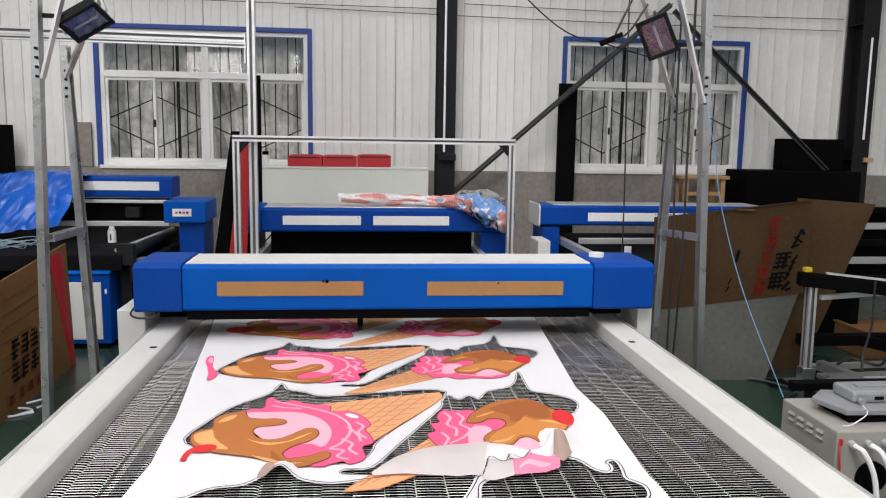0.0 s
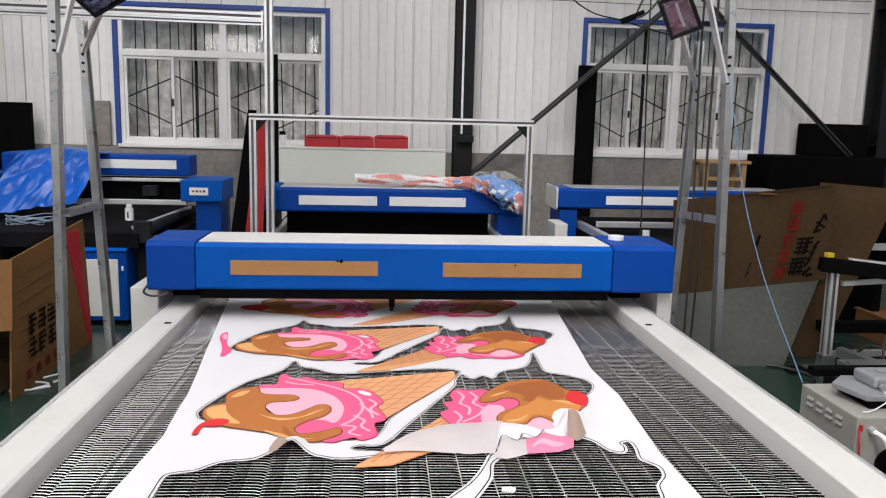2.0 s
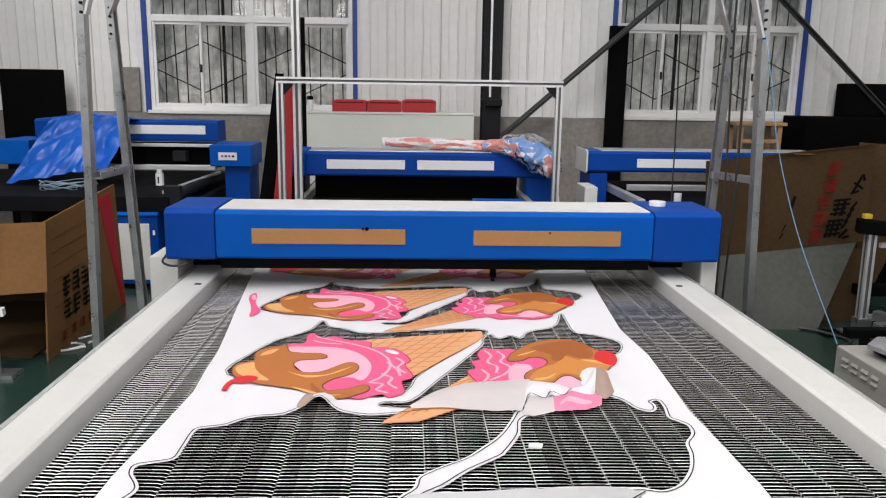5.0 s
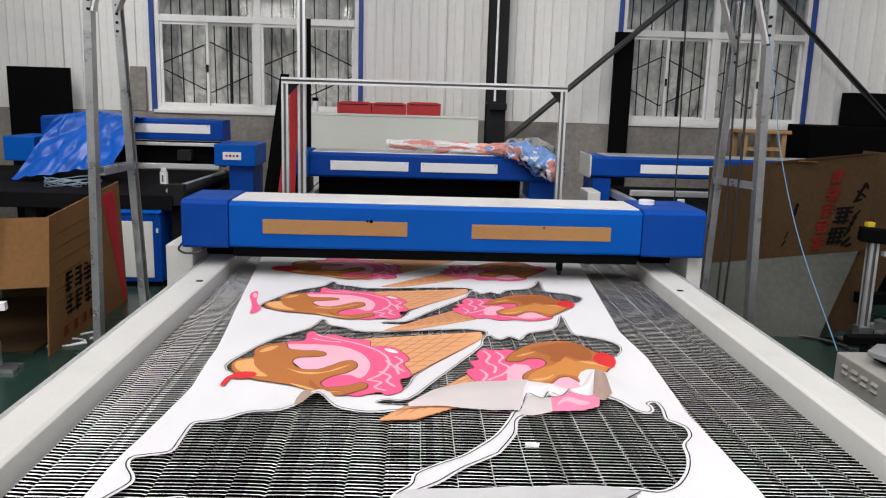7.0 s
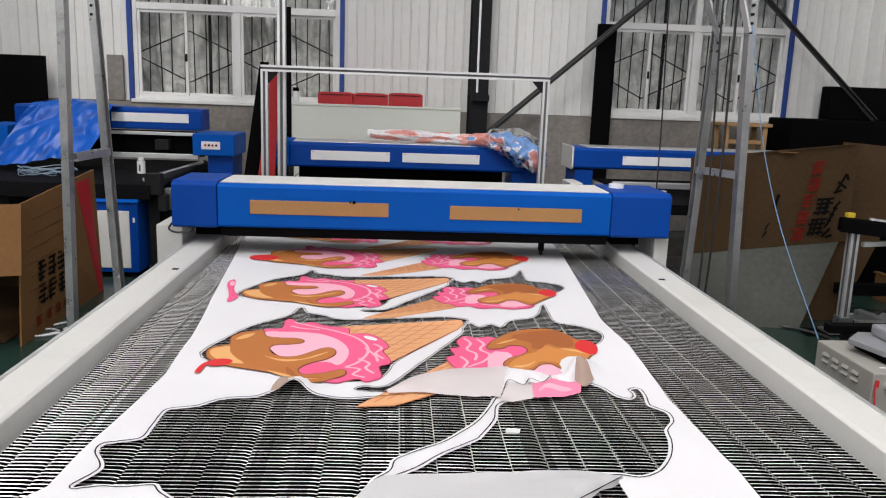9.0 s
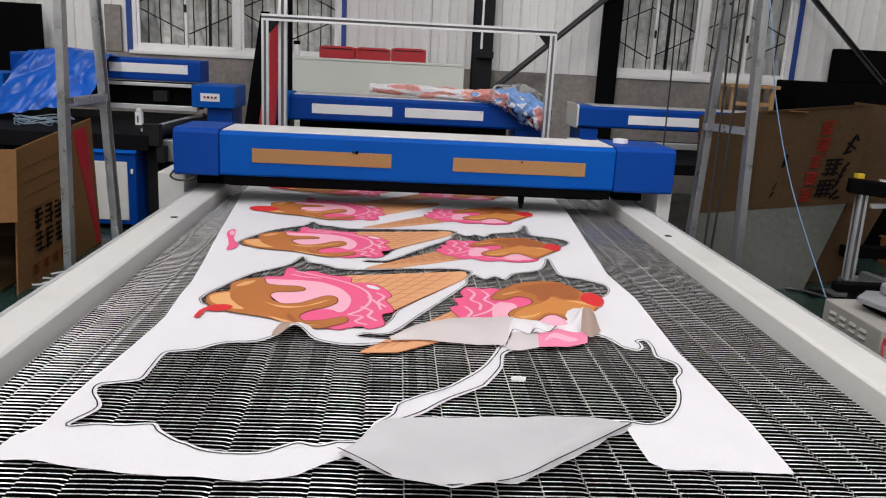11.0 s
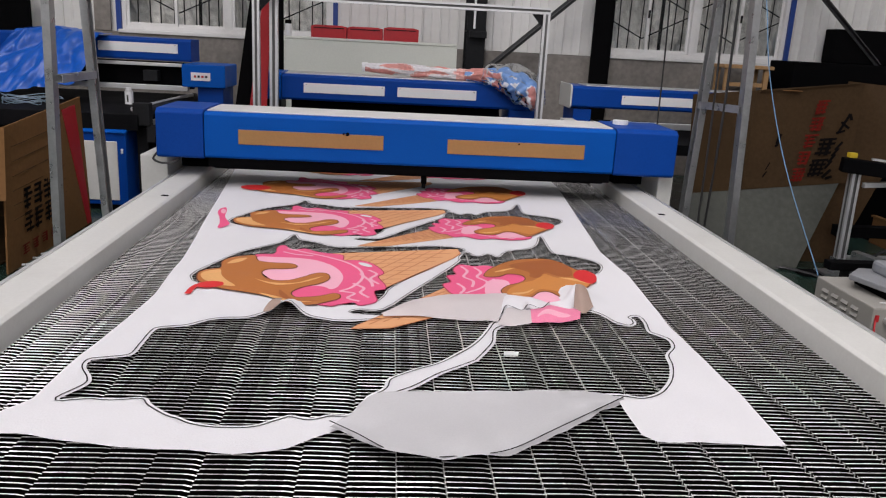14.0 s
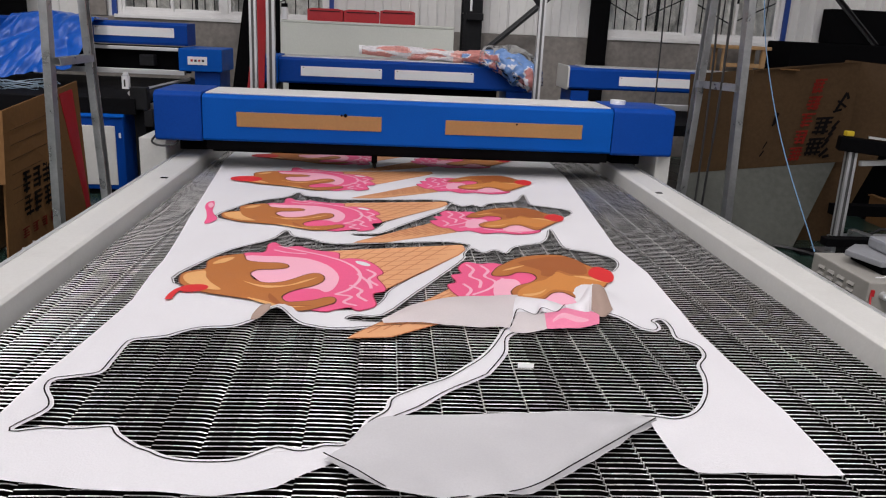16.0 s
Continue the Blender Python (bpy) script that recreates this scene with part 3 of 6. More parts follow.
part("cable_loop", tube(bmesh.new(), smooth([(-1.40, 0.05, 0.665), (-1.405, 0.0, 0.640), (-1.36, -0.01, 0.622), (-1.29, 0.0, 0.630), (-1.27, 0.04, 0.655)]), 0.006, 6), CABLE, gantry)
part("cross_rail", solid((-1.15, 1.13, 0.30, 0.40, 0.550, 0.652)), BLACK, gantry)
part("lens_cap", tube(bmesh.new(), [(1.19, 0.26, 0.91), (1.19, 0.26, 0.935)], 0.045, 18), WHITE, gantry, "round white cap on top of the beam")
head = part("laser_head", solid((-0.05, 0.05, 0.13, 0.235, 0.585, 0.652), bevel=0.004), BLACK, gantry, "small black laser head under the beam")
part("nozzle_arm", solid((-0.016, 0.016, 0.13, 0.17, 0.535, 0.60), bevel=0.004), BLACK, head)
part("nozzle", tube(bmesh.new(), [(0, 0.15, 0.535), (0, 0.15, 0.51)], 0.011, 10), DARK, head)

# ---- the printed fabric on the belt ----
from mathutils.geometry import delaunay_2d_cdt
SHEET_Z = MESH_Z + 0.006


def rounded(points, steps=6):
    """A closed smooth outline through the points."""
    p = [Vector((x, y)) for x, y in points]
    n, out = len(p), []
    for i in range(n):
        a, b, c, d = p[i - 1], p[i], p[(i + 1) % n], p[(i + 2) % n]
        for k in range(steps):
            t = k / steps
            q = 0.5 * (2 * b + (c - a) * t + (2 * a - 5 * b + 4 * c - d) * t * t + (3 * b - a - 3 * c + d) * t ** 3)
            out.append((q.x, q.y))
    return out


def inside(x, y, poly):
    hit, n = False, len(poly)
    for i in range(n):
        (x1, y1), (x2, y2) = poly[i], poly[i - 1]
        if (y1 > y) != (y2 > y) and x < (x2 - x1) * (y - y1) / (y2 - y1) + x1:
            hit = not hit
    return hit


def cloth(outline, holes, height, step, thick=0.0):
    """A cloth cut to an outline with holes, laid over a height."""
    verts, edges = [], []
    for poly in [outline, *holes]:
        s = len(verts)
        verts += [Vector(p) for p in poly]
        edges += [(s + i, s + (i + 1) % len(poly)) for i in range(len(poly))]
    xs, ys = [p[0] for p in outline], [p[1] for p in outline]
    x = min(xs)
    while x < max(xs):
        y = min(ys)
        while y < max(ys):
            verts.append(Vector((x + 0.2 * step * math.sin(y * 91), y)))
            y += step
        x += step
    vs, _, fs, *_ = delaunay_2d_cdt(verts, edges, [], 0, 1e-5)
    bm = bmesh.new()
    made = {}
    for f in fs:
        cx, cy = sum(vs[i].x for i in f) / 3, sum(vs[i].y for i in f) / 3
        if not inside(cx, cy, outline) or any(inside(cx, cy, h) for h in holes):
            continue
        for i in f:
            if i not in made:
                made[i] = bm.verts.new((vs[i].x, vs[i].y, height(vs[i].x, vs[i].y)))
        face = bm.faces.new([made[i] for i in f])
        if face.calc_area() < 1e-10:
            bm.faces.remove(face)
    bmesh.ops.recalc_face_normals(bm, faces=bm.faces)
    for f in bm.faces:
        if f.normal.z < 0:
            f.normal_flip()
    return bm


def flat_lie(x, y):
    """The low swell of cloth that lies down."""
    return SHEET_Z + 0.003 + 0.004 * noise.noise((x * 3.1, y * 2.2, 0.3))


def lie(x, y):
    """How the sheet lies: a low swell, with raised folds between the cut rows."""
    z = flat_lie(x, y)
    z += 0.034 * math.exp(-((x + 0.45) / 0.040) ** 2 - ((y - 1.59) / 0.07) ** 2)
    z += 0.034 * math.exp(-((x - 0.53) / 0.05) ** 2 - ((y - 1.80) / 0.10) ** 2)
    z += 0.014 * math.exp(-((x + 0.88) / 0.05) ** 2 - ((y - 1.95) / 0.22) ** 2)
    z += 0.016 * math.exp(-((x + 0.90) / 0.06) ** 2 - ((y - 0.90) / 0.10) ** 2)
    z += 0.018 * math.exp(-((x - 0.40) / 0.10) ** 2 - ((y - 1.02) / 0.06) ** 2)
    z += 0.006 * noise.noise((x * 12, y * 6, 7.0)) * min(1.0, max(0.0, (1.75 - y) * 4))
    z += 0.006 * math.exp(-((x + 0.55 - 0.4 * (y - 1)) / 0.02) ** 2) * max(0, 1 - abs(y - 0.83) / 0.1)
    return z


# the holes that one cut row leaves, around the middle of the row
LEFT_GAP = [(-0.82, -0.09), (-0.765, 0.11), (-0.70, 0.26), (-0.60, 0.375), (-0.565, 0.44), (-0.54, 0.54), (-0.51, 0.46), (-0.44, 0.425), (-0.34, 0.365), (-0.10, 0.40), (0.08, 0.425), (0.165, 0.40), (0.155, 0.34), (0.00, 0.09), (-0.13, -0.14), (-0.155, -0.24), (-0.21, -0.325), (-0.38, -0.33), (-0.46, -0.27), (-0.60, -0.17), (-0.74, -0.17)]
RIGHT_GAP = [(0.14, 0.20), (0.15, 0.27), (0.18, 0.345), (0.205, 0.30), (0.235, 0.295), (0.27, 0.335), (0.31, 0.295), (0.36, 0.39), (0.46, 0.44), (0.51, 0.52), (0.55, 0.67), (0.545, 0.50), (0.55, 0.38), (0.62, 0.34), (0.66, 0.31), (0.70, 0.27), (0.71, 0.21), (0.68, 0.13), (0.63, 0.08), (0.45, 0.0), (0.25, -0.08), (0.12, -0.20), (0.0, -0.33), (-0.12, -0.42), (-0.245, -0.415), (-0.235, -0.385), (-0.15, -0.375), (-0.05, -0.18), (0.05, 0.02)]
ROWS = [(2.00, 1.00, 0.00, 1.00), (2.83, 1.03, -0.015, 0.80), (3.61, 1.07, -0.05, 0.82), (4.32, 1.07, -0.06, 0.80)]


def place(points, row):
    y0, sx, cx, sy = ROWS[row]
    return [(cx + sx * x, y0 + sy * y) for x, y in points]


BACK_GAP = [(-0.877, 0.937), (-0.852, 1.033), (-0.86, 1.081), (-0.894, 1.14), (-0.897, 1.180), (-0.868, 1.195), (-0.807, 1.218), (-0.801, 1.296), (-0.802, 1.388), (-0.789, 1.425), (-0.72, 1.439), (-0.661, 1.49), (-0.563, 1.512), (-0.512, 1.555), (-0.46, 1.585), (-0.42, 1.575), (-0.362, 1.533), (-0.284, 1.51), (-0.16, 1.53), (0.02, 1.57), (0.20, 1.58), (0.183, 1.531),
            (0.155, 1.457), (0.107, 1.356), (0.034, 1.257), (-0.054, 1.177), (-0.130, 1.118), (-0.146, 1.052), (-0.184, 1.003), (-0.199, 0.952), (-0.225, 0.910), (-0.265, 0.904), (-0.307, 0.881), (-0.354, 0.9), (-0.389, 0.88), (-0.428, 0.852), (-0.495, 0.845), (-0.558, 0.855), (-0.624, 0.898), (-0.674, 0.943), (-0.704, 0.98), (-0.777, 0.967), (-0.821, 0.965), (-0.857, 0.944)]
FRONT_GAP = [(-0.136, 0.99), (-0.066, 1.056), (0.011, 1.141), (0.101, 1.219), (0.12, 1.243), (0.175, 1.36), (0.194, 1.46), (0.235, 1.52), (0.26, 1.62), (0.36, 1.66), (0.50, 1.66), (0.555, 1.63), (0.585, 1.565), (0.625, 1.535), (0.652, 1.552), (0.659, 1.593), (0.654, 1.614), (0.679, 1.626), (0.680, 1.569), (0.668, 1.490), (0.69, 1.457), (0.708, 1.42), (0.698, 1.36), (0.660, 1.302),
             (0.648, 1.235), (0.630, 1.178), (0.603, 1.123), (0.555, 1.053), (0.503, 1.016), (0.44, 1.010), (0.295, 1.010), (0.10, 1.005), (-0.06, 0.995)]
EDGE = [(0.768, 0.798), (0.776, 1.07), (0.757, 1.50), (0.79, 2.10), (0.765, 2.43), (0.80, 2.85), (0.83, 3.20), (0.886, 3.91), (0.89, 4.62), (-1.09, 4.62), (-1.085, 4.05), (-1.01, 3.23), (-0.955, 2.63), (-0.897, 2.07), (-0.887, 1.71), (-0.925, 1.31), (-0.94, 1.12), (-0.943, 0.95), (-0.985, 0.90), (-1.00, 0.83),
        (-0.965, 0.795), (-0.84, 0.775), (-0.65, 0.745), (-0.45, 0.727), (-0.34, 0.755), (-0.26, 0.82), (-0.19, 0.885), (-0.10, 0.95), (0.05, 0.965), (0.25, 0.985), (0.43, 0.99), (0.437, 0.93), (0.443, 0.83), (0.47, 0.803), (0.62, 0.800)]


def dense(points, step=0.03):
    out = []
    for i, a in enumerate(points):
        b = points[(i + 1) % len(points)]
        n = max(1, int(math.dist(a, b) / step))
        out += [(a[0] + (b[0] - a[0]) * k / n, a[1] + (b[1] - a[1]) * k / n) for k in range(n)]
    return out


FED = [belt]
back_gap, front_gap = rounded(BACK_GAP, 4), rounded(FRONT_GAP, 4)
gaps = [back_gap, front_gap] + [rounded(place(g, r), 3) for r in (0, 1) for g in (LEFT_GAP, RIGHT_GAP)]
fabric = thing("printed_fabric", "white printed fabric with cut-out gaps lying on the slat belt", "fabric")
sheet = part("sheet", cloth(dense(EDGE), gaps, lie, 0.035), FABRIC, fabric, shade=True)


def ribbon(points, width, height, closed=True):
    """A thin flat line that follows the points."""
    bm, n, rim = bmesh.new(), len(points), []
    for i, (x, y) in enumerate(points):
        a = points[i - 1] if closed or i else points[i]
        b = points[(i + 1) % n] if closed or i < n - 1 else points[i]
        d = Vector((b[0] - a[0], b[1] - a[1])).normalized()
        o = Vector((-d.y, d.x)) * width / 2
        rim.append([bm.verts.new((x + s * o.x, y + s * o.y, height(x + s * o.x, y + s * o.y))) for s in (-1, 1)])
    for i in range(n if closed else n - 1):
        j = (i + 1) % n
        if (rim[i][0].co - rim[j][0].co).length > 1e-6:
            bm.faces.new((rim[i][0], rim[j][0], rim[j][1], rim[i][1]))
    for f in bm.faces:
        f.normal_update()
        if f.normal.z < 0:
            f.normal_flip()
    return bm


def grown(points, by):
    """The outline pushed outward by a distance."""
    n, out = len(points), []
    area2 = sum(points[i - 1][0] * points[i][1] - points[i][0] * points[i - 1][1] for i in range(n))
    s = 1 if area2 > 0 else -1
    for i, (x, y) in enumerate(points):
        a, b = points[i - 1], points[(i + 1) % n]
        d = Vector((b[0] - a[0], b[1] - a[1])).normalized()
        out.append((x + s * by * d.y, y - s * by * d.x))
    return out


for _g in (back_gap, front_gap):
    part("printed_line", ribbon(grown(_g, 0.010), 0.0035, lambda x, y: lie(x, y) + 0.0012), INK, fabric)
for _r in (0, 1):
    for _g in (LEFT_GAP, RIGHT_GAP):
        part("printed_line", ribbon(grown(rounded(place(_g, _r), 3), 0.006), 0.003, lambda x, y: lie(x, y) + 0.0012), INK, fabric)

# the loose end folded over itself, its grey reverse up
_bm, _top, _low = bmesh.new(), smooth([(-0.222, 0.855), (-0.188, 0.915), (-0.123, 0.948), (0.08, 0.972), (0.222, 0.997), (0.309, 1.010), (0.393, 1.006), (0.448, 0.990)], 6), smooth([(-0.262, 0.835), (-0.195, 0.776), (-0.130, 0.713), (-0.060, 0.686), (0.03, 0.696), (0.125, 0.722), (0.242, 0.815), (0.446, 0.984)], 6)
_rows = []
for _i in range(len(_top)):
    _a, _b, _u = _top[_i], _low[_i], _i / (len(_top) - 1)
    _line = []
    for _j in range(13):
        _v = _j / 12
        _x, _y = _a[0] + (_b[0] - _a[0]) * _v, _a[1] + (_b[1] - _a[1]) * _v
        _line.append(_bm.verts.new((_x, _y, SHEET_Z + 0.012 + 0.022 * math.sin(math.pi * min(1, _u * 1.02)) ** 0.7 * (1 - _v) ** 0.8 + 0.006 * math.sin(_v * 5 + _u * 7) + 0.016 * abs(noise.noise((_x * 7 + _y * 3, _y * 9, 2))))))
    _rows.append(_line)
for _i in range(len(_rows) - 1):
    for _j in range(12):
        _bm.faces.new((_rows[_i][_j], _rows[_i][_j + 1], _rows[_i + 1][_j + 1], _rows[_i + 1][_j]))
part("folded_end", _bm, FABRIC_BACK, fabric, "grey reverse of the fabric folded over", True)
part("printed_line", ribbon([(v[0], v[1] + 0.006) for v in _low], 0.0035, lambda x, y: SHEET_Z + 0.022, False), INK, fabric)


def flap(name, top, low, lift, mat, label):
    bm, rows = bmesh.new(), []
    a, b = smooth(top, 8), smooth(low, 8)
    for i in range(len(a)):
        u, line = i / (len(a) - 1), []
        for j in range(9):
            v = j / 8
            x, y = a[i][0] + (b[i][0] - a[i][0]) * v, a[i][1] + (b[i][1] - a[i][1]) * v
            line.append(bm.verts.new((x, y, lie(x, y) + 0.006 + lift * math.sin(math.pi * v) * math.sin(math.pi * (0.12 + 0.8 * u)) + 0.006 * noise.noise((x * 9, y * 9, 5)))))
        rows.append(line)
    for i in range(len(rows) - 1):
        for j in range(8):
            bm.faces.new((rows[i][j], rows[i][j + 1], rows[i + 1][j + 1], rows[i + 1][j]))
    return part(name, bm, mat, fabric, label, True)


flap("fold", [(-0.515, 1.60), (-0.495, 1.655), (-0.470, 1.62)], [(-0.520, 1.560), (-0.497, 1.556), (-0.468, 1.575)], 0.016, P_BACK, "brownish reverse of a raised fold")
flap("fold", [(-0.16, 1.575), (-0.08, 1.68), (0.02, 1.755), (0.15, 1.80), (0.275, 1.81)], [(-0.15, 1.555), (-0.06, 1.555), (0.04, 1.550), (0.12, 1.535), (0.205, 1.525)], 0.020, FABRIC_THIN, "thin pale fold of fabric")
flap("fold", [(0.245, 1.645), (0.275, 1.650), (0.30, 1.640), (0.335, 1.64)], [(0.20, 1.495), (0.24, 1.49), (0.28, 1.51), (0.318, 1.532)], 0.010, FABRIC_THIN, "thin pale fold of fabric")
flap("fold", [(0.327, 1.645), (0.36, 1.67), (0.398, 1.70), (0.456, 1.69), (0.495, 1.65)], [(0.310, 1.530), (0.335, 1.527), (0.37, 1.53), (0.408, 1.539), (0.475, 1.571)], 0.012, P_MID, "pink printed underside of a fold")
flap("fold", [(0.335, 1.575), (0.37, 1.612), (0.41, 1.605), (0.45, 1.610)], [(0.335, 1.550), (0.37, 1.575), (0.41, 1.568), (0.45, 1.580)], 0.022, P_PINK, "pale pink printed underside of a fold")
flap("fold", [(0.510, 1.845), (0.525, 1.850), (0.545, 1.845)], [(0.480, 1.685), (0.50, 1.625), (0.545, 1.680)], 0.020, P_BACK, "brownish reverse of a rolled edge")
flap("fold", [(0.264, 1.795), (0.29, 1.792), (0.32, 1.785), (0.35, 1.768), (0.38, 1.745), (0.410, 1.710)], [(0.215, 1.565), (0.25, 1.645), (0.292, 1.60), (0.324, 1.66), (0.359, 1.626), (0.404, 1.70)], 0.015, FABRIC, "white fold of fabric with a wavy edge")
flap("fold", [(0.404, 1.712), (0.43, 1.725), (0.47, 1.775), (0.51, 1.845), (0.535, 1.870)], [(0.404, 1.70), (0.425, 1.655), (0.455, 1.645), (0.485, 1.70), (0.512, 1.83)], 0.020, FABRIC, "white fold of fabric with a wavy edge")
part("printed_line", ribbon(smooth([(0.222, 1.572), (0.25, 1.652), (0.292, 1.607), (0.324, 1.667), (0.359, 1.633), (0.400, 1.70)], 6), 0.0030, lambda x, y: lie(x, y) + 0.017, False), INK, fabric)
FED.append(fabric)


# the printed figures: outlines around the middle of a row
CARAMEL_A = [(-0.80, -0.09), (-0.80, -0.04), (-0.77, -0.01), (-0.74, 0.01), (-0.75, 0.09), (-0.73, 0.14), (-0.69, 0.17), (-0.65, 0.18), (-0.625, 0.11), (-0.57, 0.09), (-0.51, 0.09), (-0.48, 0.07), (-0.48, 0.04), (-0.52, 0.02), (-0.57, 0.01), (-0.59, -0.03), (-0.57, -0.09), (-0.53, -0.12), (-0.48, -0.11), (-0.44, -0.07), (-0.40, -0.02), (-0.37, -0.01), (-0.35, -0.04),
             (-0.35, -0.09), (-0.38, -0.14), (-0.42, -0.17), (-0.45, -0.21), (-0.46, -0.25), (-0.44, -0.29), (-0.40, -0.285), (-0.36, -0.27), (-0.32, -0.24), (-0.30, -0.25), (-0.30, -0.29), (-0.34, -0.33), (-0.38, -0.36), (-0.42, -0.36), (-0.47, -0.33), (-0.54, -0.28), (-0.62, -0.25), (-0.68, -0.23), (-0.73, -0.20), (-0.78, -0.15)]
RUFFLE_A = [(-0.65, 0.18), (-0.58, 0.22), (-0.58, 0.32), (-0.56, 0.35), (-0.52, 0.29), (-0.47, 0.31), (-0.43, 0.28), (-0.39, 0.26), (-0.32, 0.24), (-0.31, 0.17), (-0.27, 0.175), (-0.22, 0.16), (-0.18, 0.10), (-0.155, 0.02), (-0.175, -0.03), (-0.15, -0.12), (-0.15, -0.17), (-0.185, -0.20), (-0.175, -0.30), (-0.21, -0.34), (-0.23, -0.345), (-0.25, -0.32), (-0.29, -0.34), (-0.33, -0.36), (-0.43, -0.30), (-0.55, -0.10)]
SWIRL_A = [(-0.64, 0.155), (-0.56, 0.17), (-0.48, 0.17), (-0.41, 0.15), (-0.34, 0.08), (-0.30, -0.03), (-0.305, -0.14), (-0.33, -0.19), (-0.37, -0.16), (-0.49, -0.16), (-0.59, -0.03)]
CONE_A = [(-0.40, 0.25), (0.15, 0.385), (0.152, 0.32), (0.12, 0.25), (-0.15, -0.15), (-0.30, -0.16)]
CARAMEL_B = [(0.22, 0.01), (0.24, 0.08), (0.27, 0.13), (0.34, 0.22), (0.41, 0.26), (0.50, 0.27), (0.55, 0.22), (0.58, 0.15), (0.61, 0.11), (0.64, 0.06), (0.60, -0.05), (0.55, -0.14), (0.50, -0.23), (0.48, -0.24), (0.46, -0.20), (0.43, -0.15), (0.39, -0.16), (0.35, -0.22), (0.31, -0.23), (0.27, -0.21), (0.26, -0.16), (0.29, -0.10), (0.34, -0.06), (0.37, -0.01), (0.36, 0.04), (0.31, 0.05), (0.27, 0.01)]
RUFFLE_B = [(0.25, 0.15), (0.19, 0.14), (0.14, 0.155), (0.11, 0.09), (0.115, 0.03), (0.08, 0.01), (0.09, -0.06), (0.06, -0.09), (0.07, -0.16), (0.10, -0.23), (0.13, -0.24), (0.16, -0.30), (0.21, -0.28), (0.26, -0.33), (0.33, -0.31), (0.40, -0.33), (0.48, -0.29), (0.50, -0.21), (0.43, -0.05), (0.34, 0.08)]
SWIRL_B = [(0.23, -0.04), (0.29, -0.03), (0.30, -0.09), (0.27, -0.15), (0.26, -0.21), (0.21, -0.23), (0.20, -0.16)]
DRIP_B = [(0.35, -0.22), (0.39, -0.155), (0.43, -0.145), (0.47, -0.20), (0.48, -0.25), (0.42, -0.28), (0.36, -0.27)]
CONE_B = [(0.12, -0.05), (0.15, -0.31), (0.02, -0.42), (-0.13, -0.535), (-0.245, -0.55), (-0.23, -0.53), (-0.10, -0.36)]


def ellipse(cx, cy, rx, ry, n=28, lean=0.0):
    out = []
    for k in range(n):
        a = k * math.tau / n
        x, y = rx * math.cos(a), ry * math.sin(a)
        out.append((cx + x * math.cos(lean) - y * math.sin(lean), cy + x * math.sin(lean) + y * math.cos(lean)))
    return out


